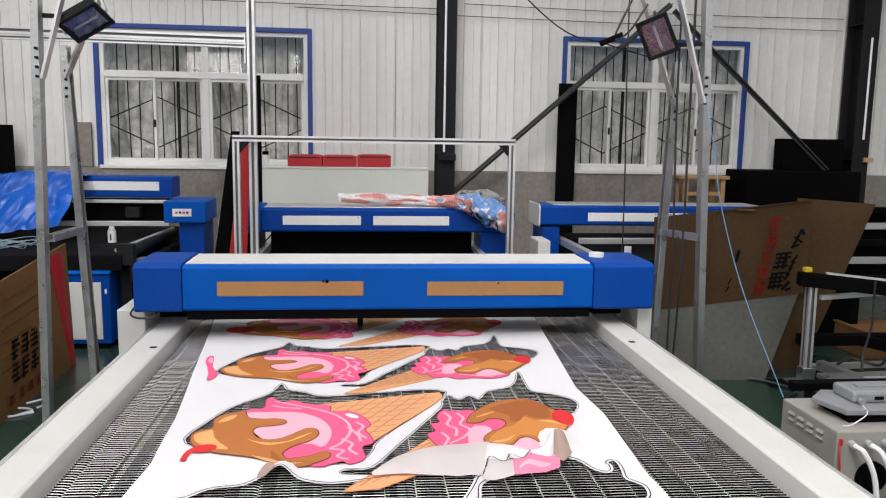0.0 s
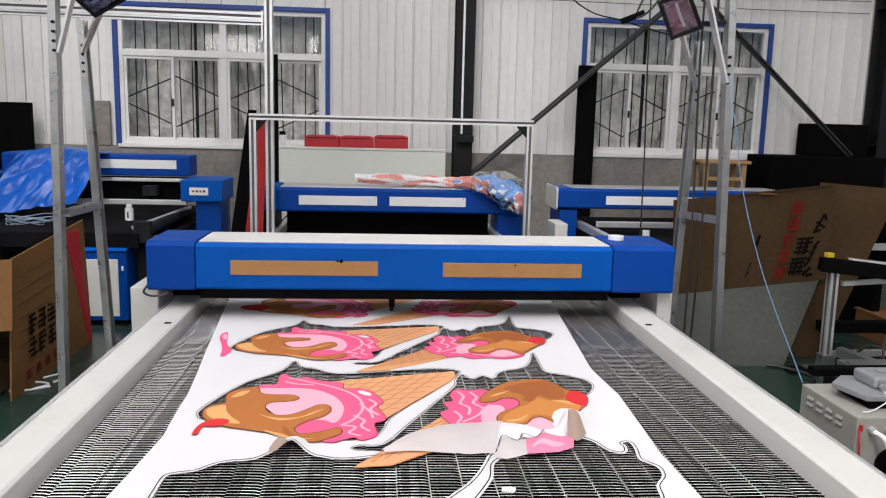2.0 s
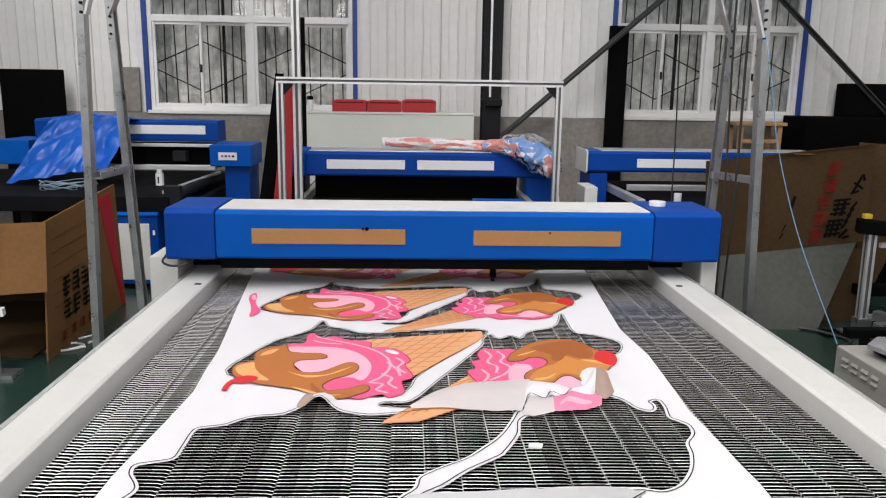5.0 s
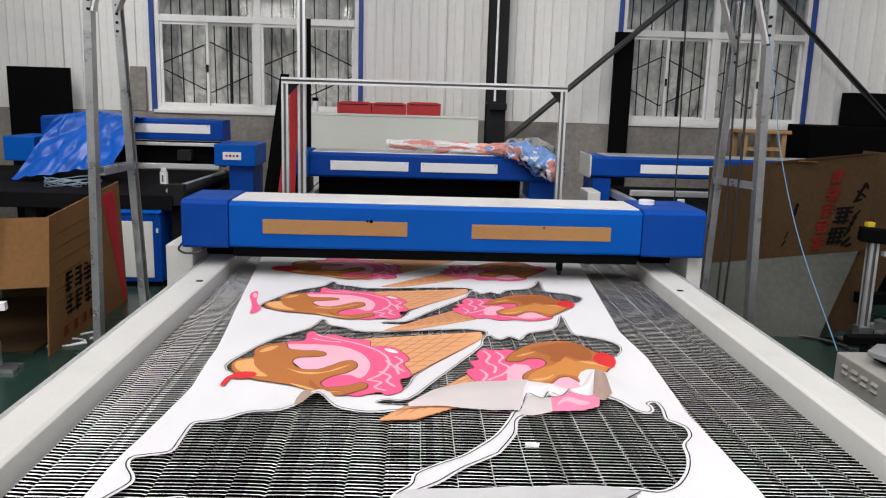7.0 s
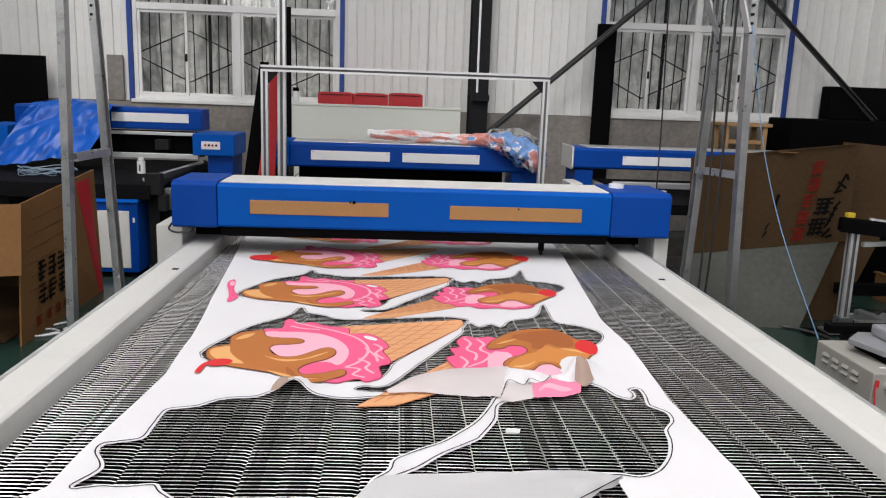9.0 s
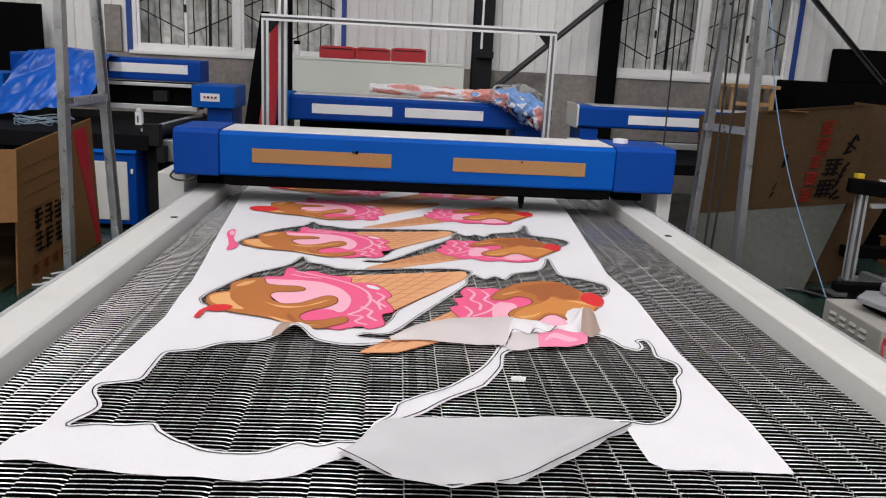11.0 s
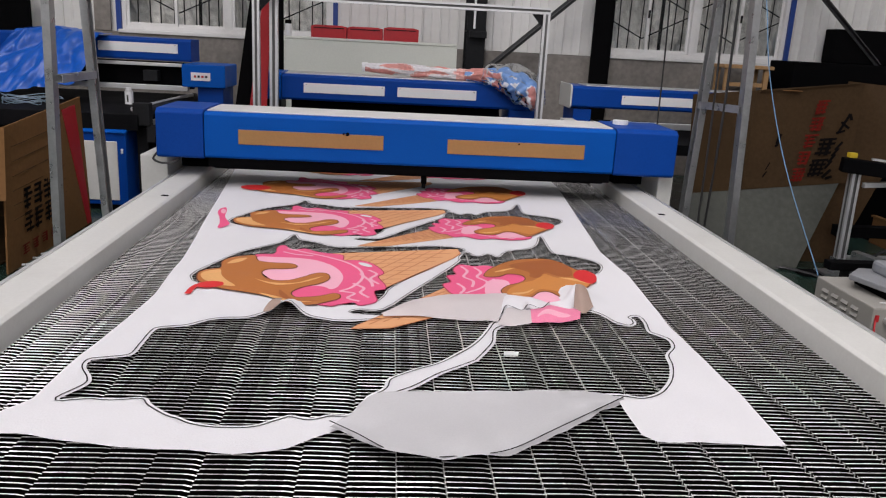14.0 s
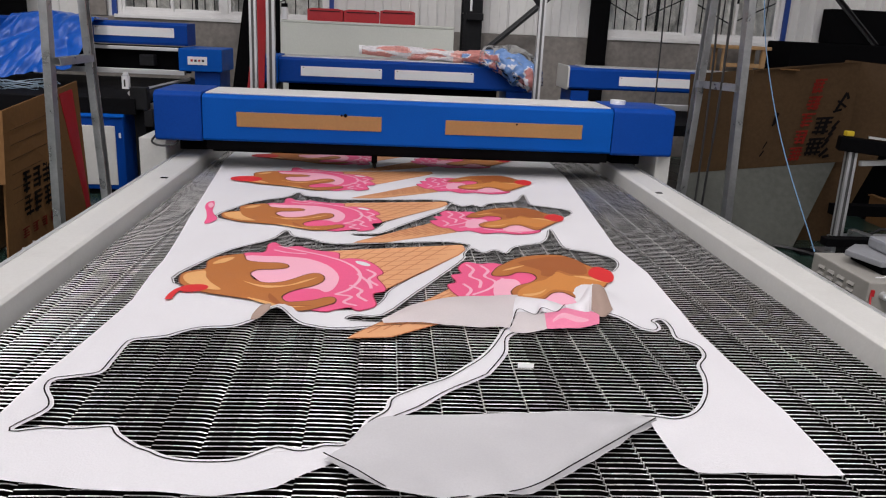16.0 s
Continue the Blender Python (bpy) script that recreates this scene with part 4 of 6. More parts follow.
def figure(row, turned):
    """One cut-out: a wafer cone with a pink ruffle and a caramel scoop, printed in flat areas."""
    y0, sx, cx, sy = ROWS[row]

    def put(points):
        return [(cx + sx * x, y0 + sy * y) for x, y in points]

    fig = thing("printed_cutout", "fabric cut-out printed as a pink and caramel ice cream", "cut-out", "printed fabric figures")

    def layer(name, points, level, mat, step=0.06):
        return part(name, cloth(put(points), [], lambda x, y: flat_lie(x, y) + 0.0012 + 0.0005 * level, step), mat, fig, shade=True)

    def line(name, points, width, level, mat):
        return part(name, ribbon(put([(p[0], p[1]) for p in smooth([(x, y, 0) for x, y in points], 5)]), width, lambda x, y: flat_lie(x, y) + 0.0012 + 0.0005 * level, False), mat, fig)

    cone, ruffle, caramel, swirl = (CONE_B, RUFFLE_B, CARAMEL_B, SWIRL_B) if turned else (CONE_A, RUFFLE_A, CARAMEL_A, SWIRL_A)
    layer("cone", grown(cone, 0.005), 0, P_GRID)
    layer("cone", cone, 1, P_CONE)
    if turned:
        P, Q, R = Vector((0.12, -0.05)), Vector((-0.235, -0.54)), Vector((0.15, -0.31))
    else:
        P, Q, R = Vector((-0.35, 0.26)), Vector((0.15, 0.375)), Vector((-0.16, -0.16))
    for k in range(1, 9):
        t = k / 9
        for a, b in ((R + (Q - R) * t, R + (P - R) * t), (P + (Q - P) * t, P + (R - P) * t)):
            line("wafer_line", [tuple(a + (b - a) * i / 3) for i in range(4)], 0.005, 2, P_GRID)
    rim = rounded(ruffle, 5)
    layer("ruffle", grown(rim, 0.004), 3, P_WINE)
    layer("ruffle", rim, 4, P_HOT)
    layer("swirl", rounded(swirl, 5), 5, P_PINK)
    if turned:
        layer("swirl", rounded(DRIP_B, 5), 5, P_PINK)
        curls = ([(0.14, 0.13), (0.16, 0.07), (0.14, 0.0), (0.17, -0.05), (0.16, -0.12)], [(0.19, 0.12), (0.21, 0.06), (0.19, 0.0), (0.22, -0.06), (0.19, -0.13), (0.13, -0.19)], [(0.25, -0.02), (0.22, -0.10), (0.23, -0.18), (0.17, -0.22)], [(0.11, -0.08), (0.13, -0.14), (0.11, -0.20)], [(0.27, -0.24), (0.33, -0.27), (0.42, -0.30)])
    else:
        curls = ([(-0.54, 0.30), (-0.46, 0.25), (-0.37, 0.20), (-0.29, 0.13), (-0.24, 0.04), (-0.23, -0.06), (-0.26, -0.16), (-0.30, -0.21)], [(-0.55, 0.25), (-0.50, 0.22), (-0.43, 0.21)], [(-0.26, -0.12), (-0.22, -0.17), (-0.23, -0.22), (-0.20, -0.27)], [(-0.30, -0.21), (-0.25, -0.23), (-0.27, -0.28), (-0.23, -0.31)], [(-0.21, 0.05), (-0.18, 0.0), (-0.20, -0.06), (-0.17, -0.12)], [(-0.24, 0.0), (-0.20, -0.09), (-0.19, -0.15)])
        layer("highlight", ellipse(-0.225, 0.115, 0.016, 0.036, 20, lean=0.75), 7, WHITE)
    for c in curls:
        line("swirl_line", c, 0.011, 6, P_PINK)
    body = rounded(caramel, 5)
    layer("caramel_scoop", grown(body, 0.0045), 7, P_OUT)
    layer("caramel_scoop", body, 8, P_BROWN)
    if turned:
        glints = ([(0.50, 0.02), (0.56, 0.01), (0.61, -0.05), (0.56, -0.02)], [(0.29, -0.185), (0.34, -0.165), (0.38, -0.125), (0.35, -0.175), (0.31, -0.20)], [(0.26, 0.06), (0.30, 0.10), (0.35, 0.13), (0.30, 0.08)])
        shades = ([(0.33, 0.16), (0.44, 0.235), (0.53, 0.245), (0.57, 0.16), (0.555, 0.05), (0.50, 0.04), (0.46, 0.08), (0.43, 0.01), (0.39, 0.02), (0.395, 0.08)],)
        layer("drip_print", rounded([(0.35, -0.06), (0.40, -0.02), (0.45, 0.06), (0.49, 0.02), (0.55, 0.02), (0.60, -0.04), (0.55, -0.12), (0.50, -0.19), (0.46, -0.145), (0.40, -0.13), (0.35, -0.20), (0.30, -0.215), (0.275, -0.18), (0.30, -0.12)], 4), 9, P_AMBER)
        layer("cherry", rounded([(0.56, 0.04), (0.58, 0.10), (0.62, 0.13), (0.65, 0.07), (0.635, -0.01), (0.605, -0.045), (0.57, -0.005)], 5), 10, P_RED)
    else:
        glints = ([(-0.79, -0.09), (-0.79, -0.05), (-0.76, -0.025), (-0.735, -0.02), (-0.72, -0.08), (-0.69, -0.14), (-0.65, -0.20), (-0.71, -0.19), (-0.765, -0.14)], [(-0.73, 0.06), (-0.71, 0.12), (-0.67, 0.14), (-0.69, 0.08)], [(-0.60, -0.11), (-0.54, -0.145), (-0.46, -0.14), (-0.41, -0.09), (-0.37, -0.055), (-0.43, -0.13), (-0.52, -0.17)], [(-0.56, -0.26), (-0.50, -0.29), (-0.45, -0.325), (-0.38, -0.33), (-0.45, -0.34), (-0.52, -0.30)])
        shades = ([(-0.50, -0.22), (-0.49, -0.28), (-0.44, -0.33), (-0.36, -0.32), (-0.44, -0.315), (-0.475, -0.26)],)
        if row != 1:
            layer("cherry", ellipse(-0.735, -0.19, 0.045, 0.035, 28, lean=0.3) if row == 0 else ellipse(-0.765, -0.10, 0.075, 0.085, 28, lean=0.3), 10, P_RED)
        if row == 0:
            line("stem", [(-0.785, -0.29), (-0.785, -0.24), (-0.775, -0.20), (-0.75, -0.175)], 0.020, 10, P_RED)
    for pts in shades:
        layer("shade_print", rounded(pts, 4), 9, P_DEEP)
    for pts in glints:
        layer("sheen", rounded(pts, 4), 9.5, P_TAN)
    FED.append(fig)
    return fig


for _row in range(4):
    for _turned in (False, True):
        figure(_row, _turned)

_t = thing("fabric_scrap", "small pink printed scrap of fabric beside the cut row", "scrap")
part("scrap", cloth(rounded([(-0.945, 2.98), (-0.925, 3.01), (-0.905, 2.93), (-0.893, 2.83), (-0.862, 2.74), (-0.845, 2.69), (-0.862, 2.62), (-0.882, 2.62), (-0.890, 2.70), (-0.912, 2.80), (-0.940, 2.90)], 4), [], lambda x, y: lie(x, y) + 0.004, 0.05), P_HOT, _t)
part("glaze", cloth(ellipse(-0.918, 2.92, 0.012, 0.05, 16, lean=0.2), [], lambda x, y: lie(x, y) + 0.006, 0.05), P_PINK, _t)
FED.append(_t)
_t = thing("fabric_chip", "tiny white offcut lying on the slats", "offcut", at=(0.214, 1.306, MESH_Z + 0.001))
part("chip", prism([(-0.022, -0.012), (0.018, -0.014), (0.024, 0.010), (-0.018, 0.014)], "z", 0.0, 0.003), WHITE, _t)
FED.append(_t)


# ---- the other machines ----
def extrude(bm, outline, a, b):
    """A cross-section pushed from a to b."""
    a, b = Vector(a), Vector(b)
    m = Matrix.Translation(a) @ (b - a).to_track_quat("Z", "Y").to_matrix().to_4x4()
    lo, hi = [bm.verts.new(m @ Vector((x, y, 0))) for x, y in outline], [bm.verts.new(m @ Vector((x, y, (b - a).length))) for x, y in outline]
    for k in range(len(outline)):
        n = (k + 1) % len(outline)
        bm.faces.new((lo[k], lo[n], hi[n], hi[k]))
    bm.faces.new(list(reversed(lo)))
    bm.faces.new(hi)
    return bm


def profile(bm, a, b, size=0.045):
    """A slotted aluminium bar, one slot in each face."""
    h, g, d = size / 2, size * 0.17, size * 0.22
    side = [(-h, -h), (-g, -h), (-g, -h + d), (g, -h + d), (g, -h)]
    turn = [(x, y) for x, y in side]
    out = []
    for k in range(4):
        out += turn
        turn = [(-y, x) for x, y in turn]
    return extrude(bm, out, a, b)


def slotted(name, a, b, size, parent):
    """A slotted aluminium bar as a part, the shade of its slots put into their colour."""
    ob = part(name, profile(bmesh.new(), a, b, size), ALU, parent)
    ob.data.materials.append(GROOVE)
    axis, h = (Vector(b) - Vector(a)).normalized(), size / 2
    for f in ob.data.polygons:
        d = f.center - Vector(a)
        if abs(f.normal.dot(axis)) < 0.5 and (d - axis * d.dot(axis)).length < 0.95 * h:
            f.material_index = 1
    return ob


def far_beam(parent, x0, x1, y, z0, z1, depth, mat, labels, lz0, lz1):
    part("beam", prism([(y, z0 + 0.015), (y + 0.015, z0), (y + depth, z0), (y + depth, z1), (y + 0.03, z1), (y, z1 - 0.018)], "x", x0, x1, 0.004), mat, parent)
    for a, b in labels:
        lab = part("label_plate", solid((a, b, y - 0.006, y + 0.004, lz0, lz1), bevel=0.002), WHITE, parent, "plain white plate")
        for x in (a + 0.02, b - 0.02):
            part("screw", tube(bmesh.new(), [(x, y - 0.009, lz1 - 0.012), (x, y - 0.004, lz1 - 0.012)], 0.004, 6), DARK, lab)


m2 = thing("laser_cutter", "blue laser cutter with white plates, a fabric roll on top", "machine", "laser cutters behind")
far_beam(m2, -1.00, 0.98, 5.54, 0.815, 1.012, 0.42, DEEP, ((-0.83, -0.198), (-0.097, 0.529)), 0.875, 0.95)
part("end_cap", prism([(5.53, 0.83), (5.55, 0.81), (5.98, 0.81), (5.98, 1.02), (5.57, 1.02), (5.53, 1.0)], "x", -1.145, -1.004, 0.006), BLUE, m2)
part("top_strip", solid((-0.98, 0.96, 5.58, 5.93, 1.012, 1.020), bevel=0.003), ALU, m2)
part("end_column", solid((0.80, 1.04, 5.56, 5.96, 0.10, 0.814), bevel=0.006), DEEP, m2)
part("end_column", solid((-1.14, -1.02, 5.62, 5.96, 0.10, 0.808), bevel=0.006), DARK, m2)
part("bed", solid((-1.0, 0.80, 5.05, 6.9, 0.52, 0.60)), RUBBER, m2)
for _x in (-1.03, 0.76):
    part("bed_rail", solid((_x, _x + 0.05, 5.05, 6.9, 0.60, 0.67), bevel=0.004), ALU, m2)
    part("bed_guide", solid((_x - 0.045, _x - 0.005, 5.05, 6.9, 0.56, 0.64), bevel=0.004), BLACK, m2)
# the shade under the beam, made as a black sheet
part("gap_shade_sheet", solid((-0.95, 0.75, 5.75, 5.80, 0.61, 0.80)), BLACK, m2, "black sheet standing in for shade under the beam")
part("control_pad", solid((0.33, 0.72, 5.12, 5.24, 0.60, 0.685), bevel=0.006), BLUE, m2)
_pad = part("switch_plate", solid((0.42, 0.58, 5.114, 5.121, 0.645, 0.675)), WHITE, m2)
for _i in range(3):
    part("switch", solid((0.435 + _i * 0.045, 0.46 + _i * 0.045, 5.110, 5.115, 0.652, 0.668)), RED, _pad)
for _x in (-0.95, 0.7):
    for _y in (5.1, 6.7):
        part("leg", solid((_x, _x + 0.08, _y, _y + 0.08, 0, 0.52)), DARK, m2)

# printed roll wrapped in clear film on the beam
roll = thing("fabric_roll", "crumpled printed fabric roll in clear film on the blue beam", "fabric roll")
_prints = [material("roll_print_coral", (0.60, 0.24, 0.21), 0.4, vary=0.3, scale=8), material("roll_print_white", (0.72, 0.70, 0.72), 0.4, vary=0.2, scale=8), material("roll_print_blue", (0.16, 0.30, 0.58), 0.4, vary=0.3, scale=8), material("roll_print_pink", (0.72, 0.42, 0.38), 0.4, vary=0.3, scale=8)]


def crumple(points, radii, seed, sides=44, per=18, flat=0.75):
    """A crumpled bundle along a line: folded skin in three print colours."""
    pts = smooth(points, per)
    bm, rings, n = bmesh.new(), [], len(pts)
    for i, p in enumerate(pts):
        u = i / (n - 1) * (len(radii) - 1)
        r = radii[int(u)] + (radii[min(int(u) + 1, len(radii) - 1)] - radii[int(u)]) * (u - int(u))
        d = (pts[min(i + 1, n - 1)] - pts[max(i - 1, 0)]).normalized()
        s = d.cross(Vector((0, 0, 1))).normalized()
        w = s.cross(d)
        ring = []
        for k in range(sides):
            a = k * math.tau / sides
            q = r * (1 + 0.30 * noise.noise((math.cos(a) * 2.2 + seed, math.sin(a) * 2.2, i * 0.11)) + 0.16 * noise.noise((math.cos(a) * 6 + seed, math.sin(a) * 6, i * 0.25)))
            ring.append(bm.verts.new(p + q * (math.cos(a) * s + flat * math.sin(a) * w)))
        rings.append(ring)
    for i in range(n - 1):
        for k in range(sides):
            f = bm.faces.new((rings[i][k], rings[i][(k + 1) % sides], rings[i + 1][(k + 1) % sides], rings[i + 1][k]))
            v = noise.noise((k * 0.12 + seed, i * 0.065, 1.7)) + 0.15 * noise.noise((k * 0.4, i * 0.2, seed)) + 0.35 * (i / n - 0.45)
            f.material_index = 1 if v > 0.0 and i < n * 0.8 else (2 if v > -0.10 else 0)
            f.smooth = True
    bm.faces.new(list(reversed(rings[0])))
    bm.faces.new(rings[-1])
    return bm


part("roll", crumple([(-0.36, 5.70, 1.085), (-0.15, 5.70, 1.082), (0.10, 5.70, 1.075), (0.32, 5.68, 1.068), (0.50, 5.66, 1.062)], [0.045, 0.058, 0.06, 0.055, 0.06], 3.0), [_prints[0], _prints[1], _prints[3]], roll)
part("core", tube(bmesh.new(), [(-0.385, 5.70, 1.087), (-0.34, 5.70, 1.087)], 0.036, 16), WHITE, roll)
part("loose_end", crumple([(0.44, 5.62, 1.06), (0.62, 5.58, 1.065), (0.78, 5.52, 1.04), (0.92, 5.46, 0.96), (0.99, 5.42, 0.86)], [0.055, 0.085, 0.135, 0.15, 0.075], 11.0), [_prints[0], _prints[2], _prints[1]], roll)
part("film", crumple([(0.60, 5.57, 1.07), (0.76, 5.50, 1.06), (0.92, 5.43, 0.98), (1.00, 5.40, 0.85)], [0.10, 0.155, 0.170, 0.085], 7.0), CLEAR, roll, "clear crinkled film")

m3 = thing("laser_cutter", "blue laser cutter with white plates beside cardboard sheets", "machine", "laser cutters behind")
far_beam(m3, 1.41, 3.55, 6.02, 0.825, 1.005, 0.42, DEEP, ((1.85, 2.50), (2.60, 3.25)), 0.866, 0.943)
part("end_plate", prism([(6.0, 0.835), (6.02, 0.815), (6.45, 0.815), (6.45, 1.018), (6.04, 1.018), (6.0, 1.0)], "x", 1.392, 1.408, 0.004), CREAM, m3, "cream end plate")
part("top_strip", solid((1.54, 3.5, 6.06, 6.40, 1.005, 1.013), bevel=0.003), ALU, m3)
part("end_column", solid((1.44, 1.60, 6.05, 6.45, 0.1, 0.812), bevel=0.006), DEEP, m3)
part("side_housing", solid((1.30, 1.41, 5.60, 5.92, 0.10, 0.74), bevel=0.008), CREAM, m3)
part("bed", solid((1.62, 3.5, 5.15, 7.0, 0.56, 0.64)), RUBBER, m3)
part("bed_rail", solid((1.62, 1.68, 5.15, 7.0, 0.64, 0.70), bevel=0.004), ALU, m3)
part("bed_guide", solid((1.70, 1.76, 5.15, 7.0, 0.64, 0.68), bevel=0.004), BLACK, m3)
part("cross_bar", solid((1.69, 3.5, 5.70, 5.745, 0.70, 0.75), bevel=0.004), ALU, m3)
for _x in (1.65, 3.4):
    for _y in (5.2, 6.8):
        part("leg", solid((_x, _x + 0.08, _y, _y + 0.08, 0, 0.56)), DARK, m3)
_t = thing("paper_cup", "small white cup on the bed of the blue cutter", "cup")
part("cup", tube(bmesh.new(), [(2.02, 5.4, 0.641), (2.02, 5.4, 0.72)], 0.03, 14), WHITE, _t)

m1 = thing("laser_cutter", "blue laser cutter with a black bed and a raised beam", "machine", "laser cutters behind")
far_beam(m1, -3.45, -1.86, 6.25, 1.03, 1.215, 0.30, DEEP, ((-2.63, -1.97),), 1.095, 1.172)
part("end_box", solid((-1.86, -1.51, 5.92, 6.42, 0.845, 1.028), bevel=0.008), BLUE, m1)
_pl = part("switch_plate", solid((-1.785, -1.63, 5.913, 5.922, 0.90, 0.965)), WHITE, m1)
for _i, _m in enumerate((RED, BLACK, RED, BLACK)):
    part("switch", solid((-1.760 + _i * 0.03, -1.743 + _i * 0.03, 5.908, 5.914, 0.925, 0.942)), _m, _pl)
part("end_box", solid((-3.62, -3.36, 5.92, 6.42, 0.845, 1.05), bevel=0.008), BLUE, m1)
part("end_column", solid((-1.75, -1.54, 5.98, 6.40, 0.05, 0.842), bevel=0.006), DEEP, m1)
part("cross_rail", solid((-3.40, -1.80, 6.22, 6.27, 0.985, 1.012), bevel=0.003), ALU, m1)
part("cross_rail", solid((-3.36, -1.86, 6.10, 6.16, 0.795, 0.835), bevel=0.003), ALU, m1)
# black sheet stands in for the shaded interior behind the rails
part("dark_interior_sheet", solid((-3.36, -1.86, 6.30, 6.34, 0.80, 1.02)), BLACK, m1)
part("trolley", solid((-2.25, -2.13, 6.18, 6.28, 0.86, 0.95), bevel=0.006), DARK, m1)
part("bed", solid((-4.6, -1.95, 5.02, 6.95, 0.585, 0.70), bevel=0.006), RUBBER, m1)
part("roller", tube(bmesh.new(), [(-1.93, 5.15, 0.70), (-1.93, 6.60, 0.70)], 0.045, 14), DARK, m1)
part("roller", tube(bmesh.new(), [(-1.99, 5.05, 0.735), (-1.90, 6.4, 0.742)], 0.016, 10), ALU, m1)
part("bed_rail", solid((-1.90, -1.84, 5.05, 6.6, 0.50, 0.62), bevel=0.004), DARK, m1)
part("bearing", solid((-1.99, -1.87, 5.04, 5.12, 0.62, 0.78), bevel=0.006), DARK, m1)
part("bearing", solid((-1.88, -1.78, 5.14, 5.24, 0.50, 0.66), bevel=0.006), GALV, m1)
part("lower_bar", solid((-1.98, -1.80, 5.28, 5.36, 0.30, 0.50), bevel=0.004), DARK, m1)
for _x in (-4.4, -3.1, -2.0):
    for _y in (5.15, 6.7):
        part("leg", solid((_x, _x + 0.08, _y, _y + 0.08, 0, 0.585)), DARK, m1)

cabinet = thing("control_cabinet", "blue control cabinet with a pale door under the cutter bed", "cabinet")
part("body", solid((-2.46, -2.035, 5.00, 5.30, 0.04, 0.565), bevel=0.008), DEEP, cabinet)
_d = part("door", solid((-2.42, -2.095, 4.992, 5.003, 0.075, 0.505), bevel=0.004), CREAM, cabinet)
part("top", prism([(4.985, 0.565), (5.31, 0.565), (5.31, 0.60), (5.05, 0.60), (4.985, 0.575)], "x", -2.465, -2.030, 0.003), BLUE, cabinet)
part("plinth", solid((-2.44, -2.055, 5.02, 5.28, 0.0, 0.04)), BLACK, cabinet)
for _x, _m in ((-2.36, WHITE), (-2.30, WHITE), (-2.17, DARK)):
    part("button", tube(bmesh.new(), [(_x, 5.10, 0.60), (_x, 5.095, 0.617)], 0.022, 14), _m, cabinet)
part("side_switch", solid((-2.070, -2.055, 4.990, 5.001, 0.42, 0.455), bevel=0.002), WHITE, cabinet)

_t = thing("spray_can", "white spray can standing on the black bed", "can")
part("can", tube(bmesh.new(), [(-2.235, 5.75, 0.701), (-2.235, 5.75, 0.80)], 0.033, 18), WHITE, _t, shade=False)
part("shoulder", tube(bmesh.new(), [(-2.235, 5.75, 0.80), (-2.235, 5.75, 0.812)], 0.026, 18), ALU, _t)
part("cap", tube(bmesh.new(), [(-2.235, 5.75, 0.812), (-2.235, 5.75, 0.832)], 0.021, 16), WHITE, _t)
part("print", solid((-2.242, -2.230, 5.7145, 5.718, 0.72, 0.775)), SHEET_GREY, _t)


def draped(name, x0, x1, y0, y1, top, mat, parent):
    """A cloth thrown over a beam, hanging in folds to the bed."""
    bm, grid, nu, nv = bmesh.new(), [], 60, 44
    for i in range(nu + 1):
        u, line = i / nu, []
        for j in range(nv + 1):
            v = j / nv
            z, y, x = top(u, v)
            fold = 0.14 * abs(noise.noise((u * 3.2 + v * 1.4, v * 1.6 - u * 0.8, 3.1))) + 0.03 * abs(noise.noise((u * 7.5 - v * 2.0, v * 4.0 + u * 2.0, 8.0))) + 0.05 * math.sin(u * 9 + 5 * v) * v
            line.append(bm.verts.new((x, y - fold, max(z + 0.025 * noise.noise((u * 9, v * 6, 1.0)), 0.708))))
        grid.append(line)
    for i in range(nu):
        for j in range(nv):
            bm.faces.new((grid[i][j], grid[i + 1][j], grid[i + 1][j + 1], grid[i][j + 1]))
    return part(name, bm, mat, parent, "", True)


_t = thing("tarpaulin", "bright blue tarpaulin draped over the cutter beam", "tarpaulin")


def _hang(u, v):
    x0, x1 = -3.12 - 0.34 * v, -2.55 - 0.05 * v
    if v < 0.2:
        return 1.245 + 0.02 * math.sin(u * 5), 6.42 - v * 1.5, -3.12 + u * 0.57
    w = (v - 0.2) / 0.8
    return 1.245 - w * (0.53 - 0.14 * u), 6.12 - 0.42 * w ** 0.8, x0 + u * (x1 - x0)


draped("cloth", -3.4, -2.4, 5.5, 6.4, _hang, TARP, _t)
_t = thing("cable_coil", "loose coil of pale blue hose on the black bed", "cable")
for _k in range(5):
    part("turn", tube(bmesh.new(), [(-2.92 + (0.14 + 0.02 * _k) * math.cos(a * 0.35 + _k) + 0.02 * _k, 5.42 + (0.085 + 0.01 * _k) * math.sin(a * 0.35 + _k), 0.712 + 0.012 * _k + 0.014 * math.sin(a + _k)) for a in range(19)], 0.0035, 6), HOSE, _t)
_t = thing("packing_bag", "crumpled white plastic bag behind the cutter", "bag")
_bm = bmesh.new()
bmesh.ops.create_icosphere(_bm, subdivisions=4, radius=1.0)
for _v in _bm.verts:
    _n = 1 + 0.35 * noise.noise(_v.co * 2.3) + 0.16 * noise.noise(_v.co * 7)
    _v.co = Vector((-1.40 + 0.085 * _v.co.x * _n, 6.30 + 0.10 * _v.co.y * _n, 0.60 + 0.40 * _v.co.z * (0.8 + 0.2 * _n)))
part("bag", _bm, material("thin_white_plastic", (0.62, 0.60, 0.58), 0.35, vary=0.1, bump=0.15), _t)
part("box_below", solid((-1.46, -1.26, 6.2, 6.4, 0, 0.22)), CARD, _t)
_t = thing("white_bag", "crumpled white bag beside the blue cutter", "bag")
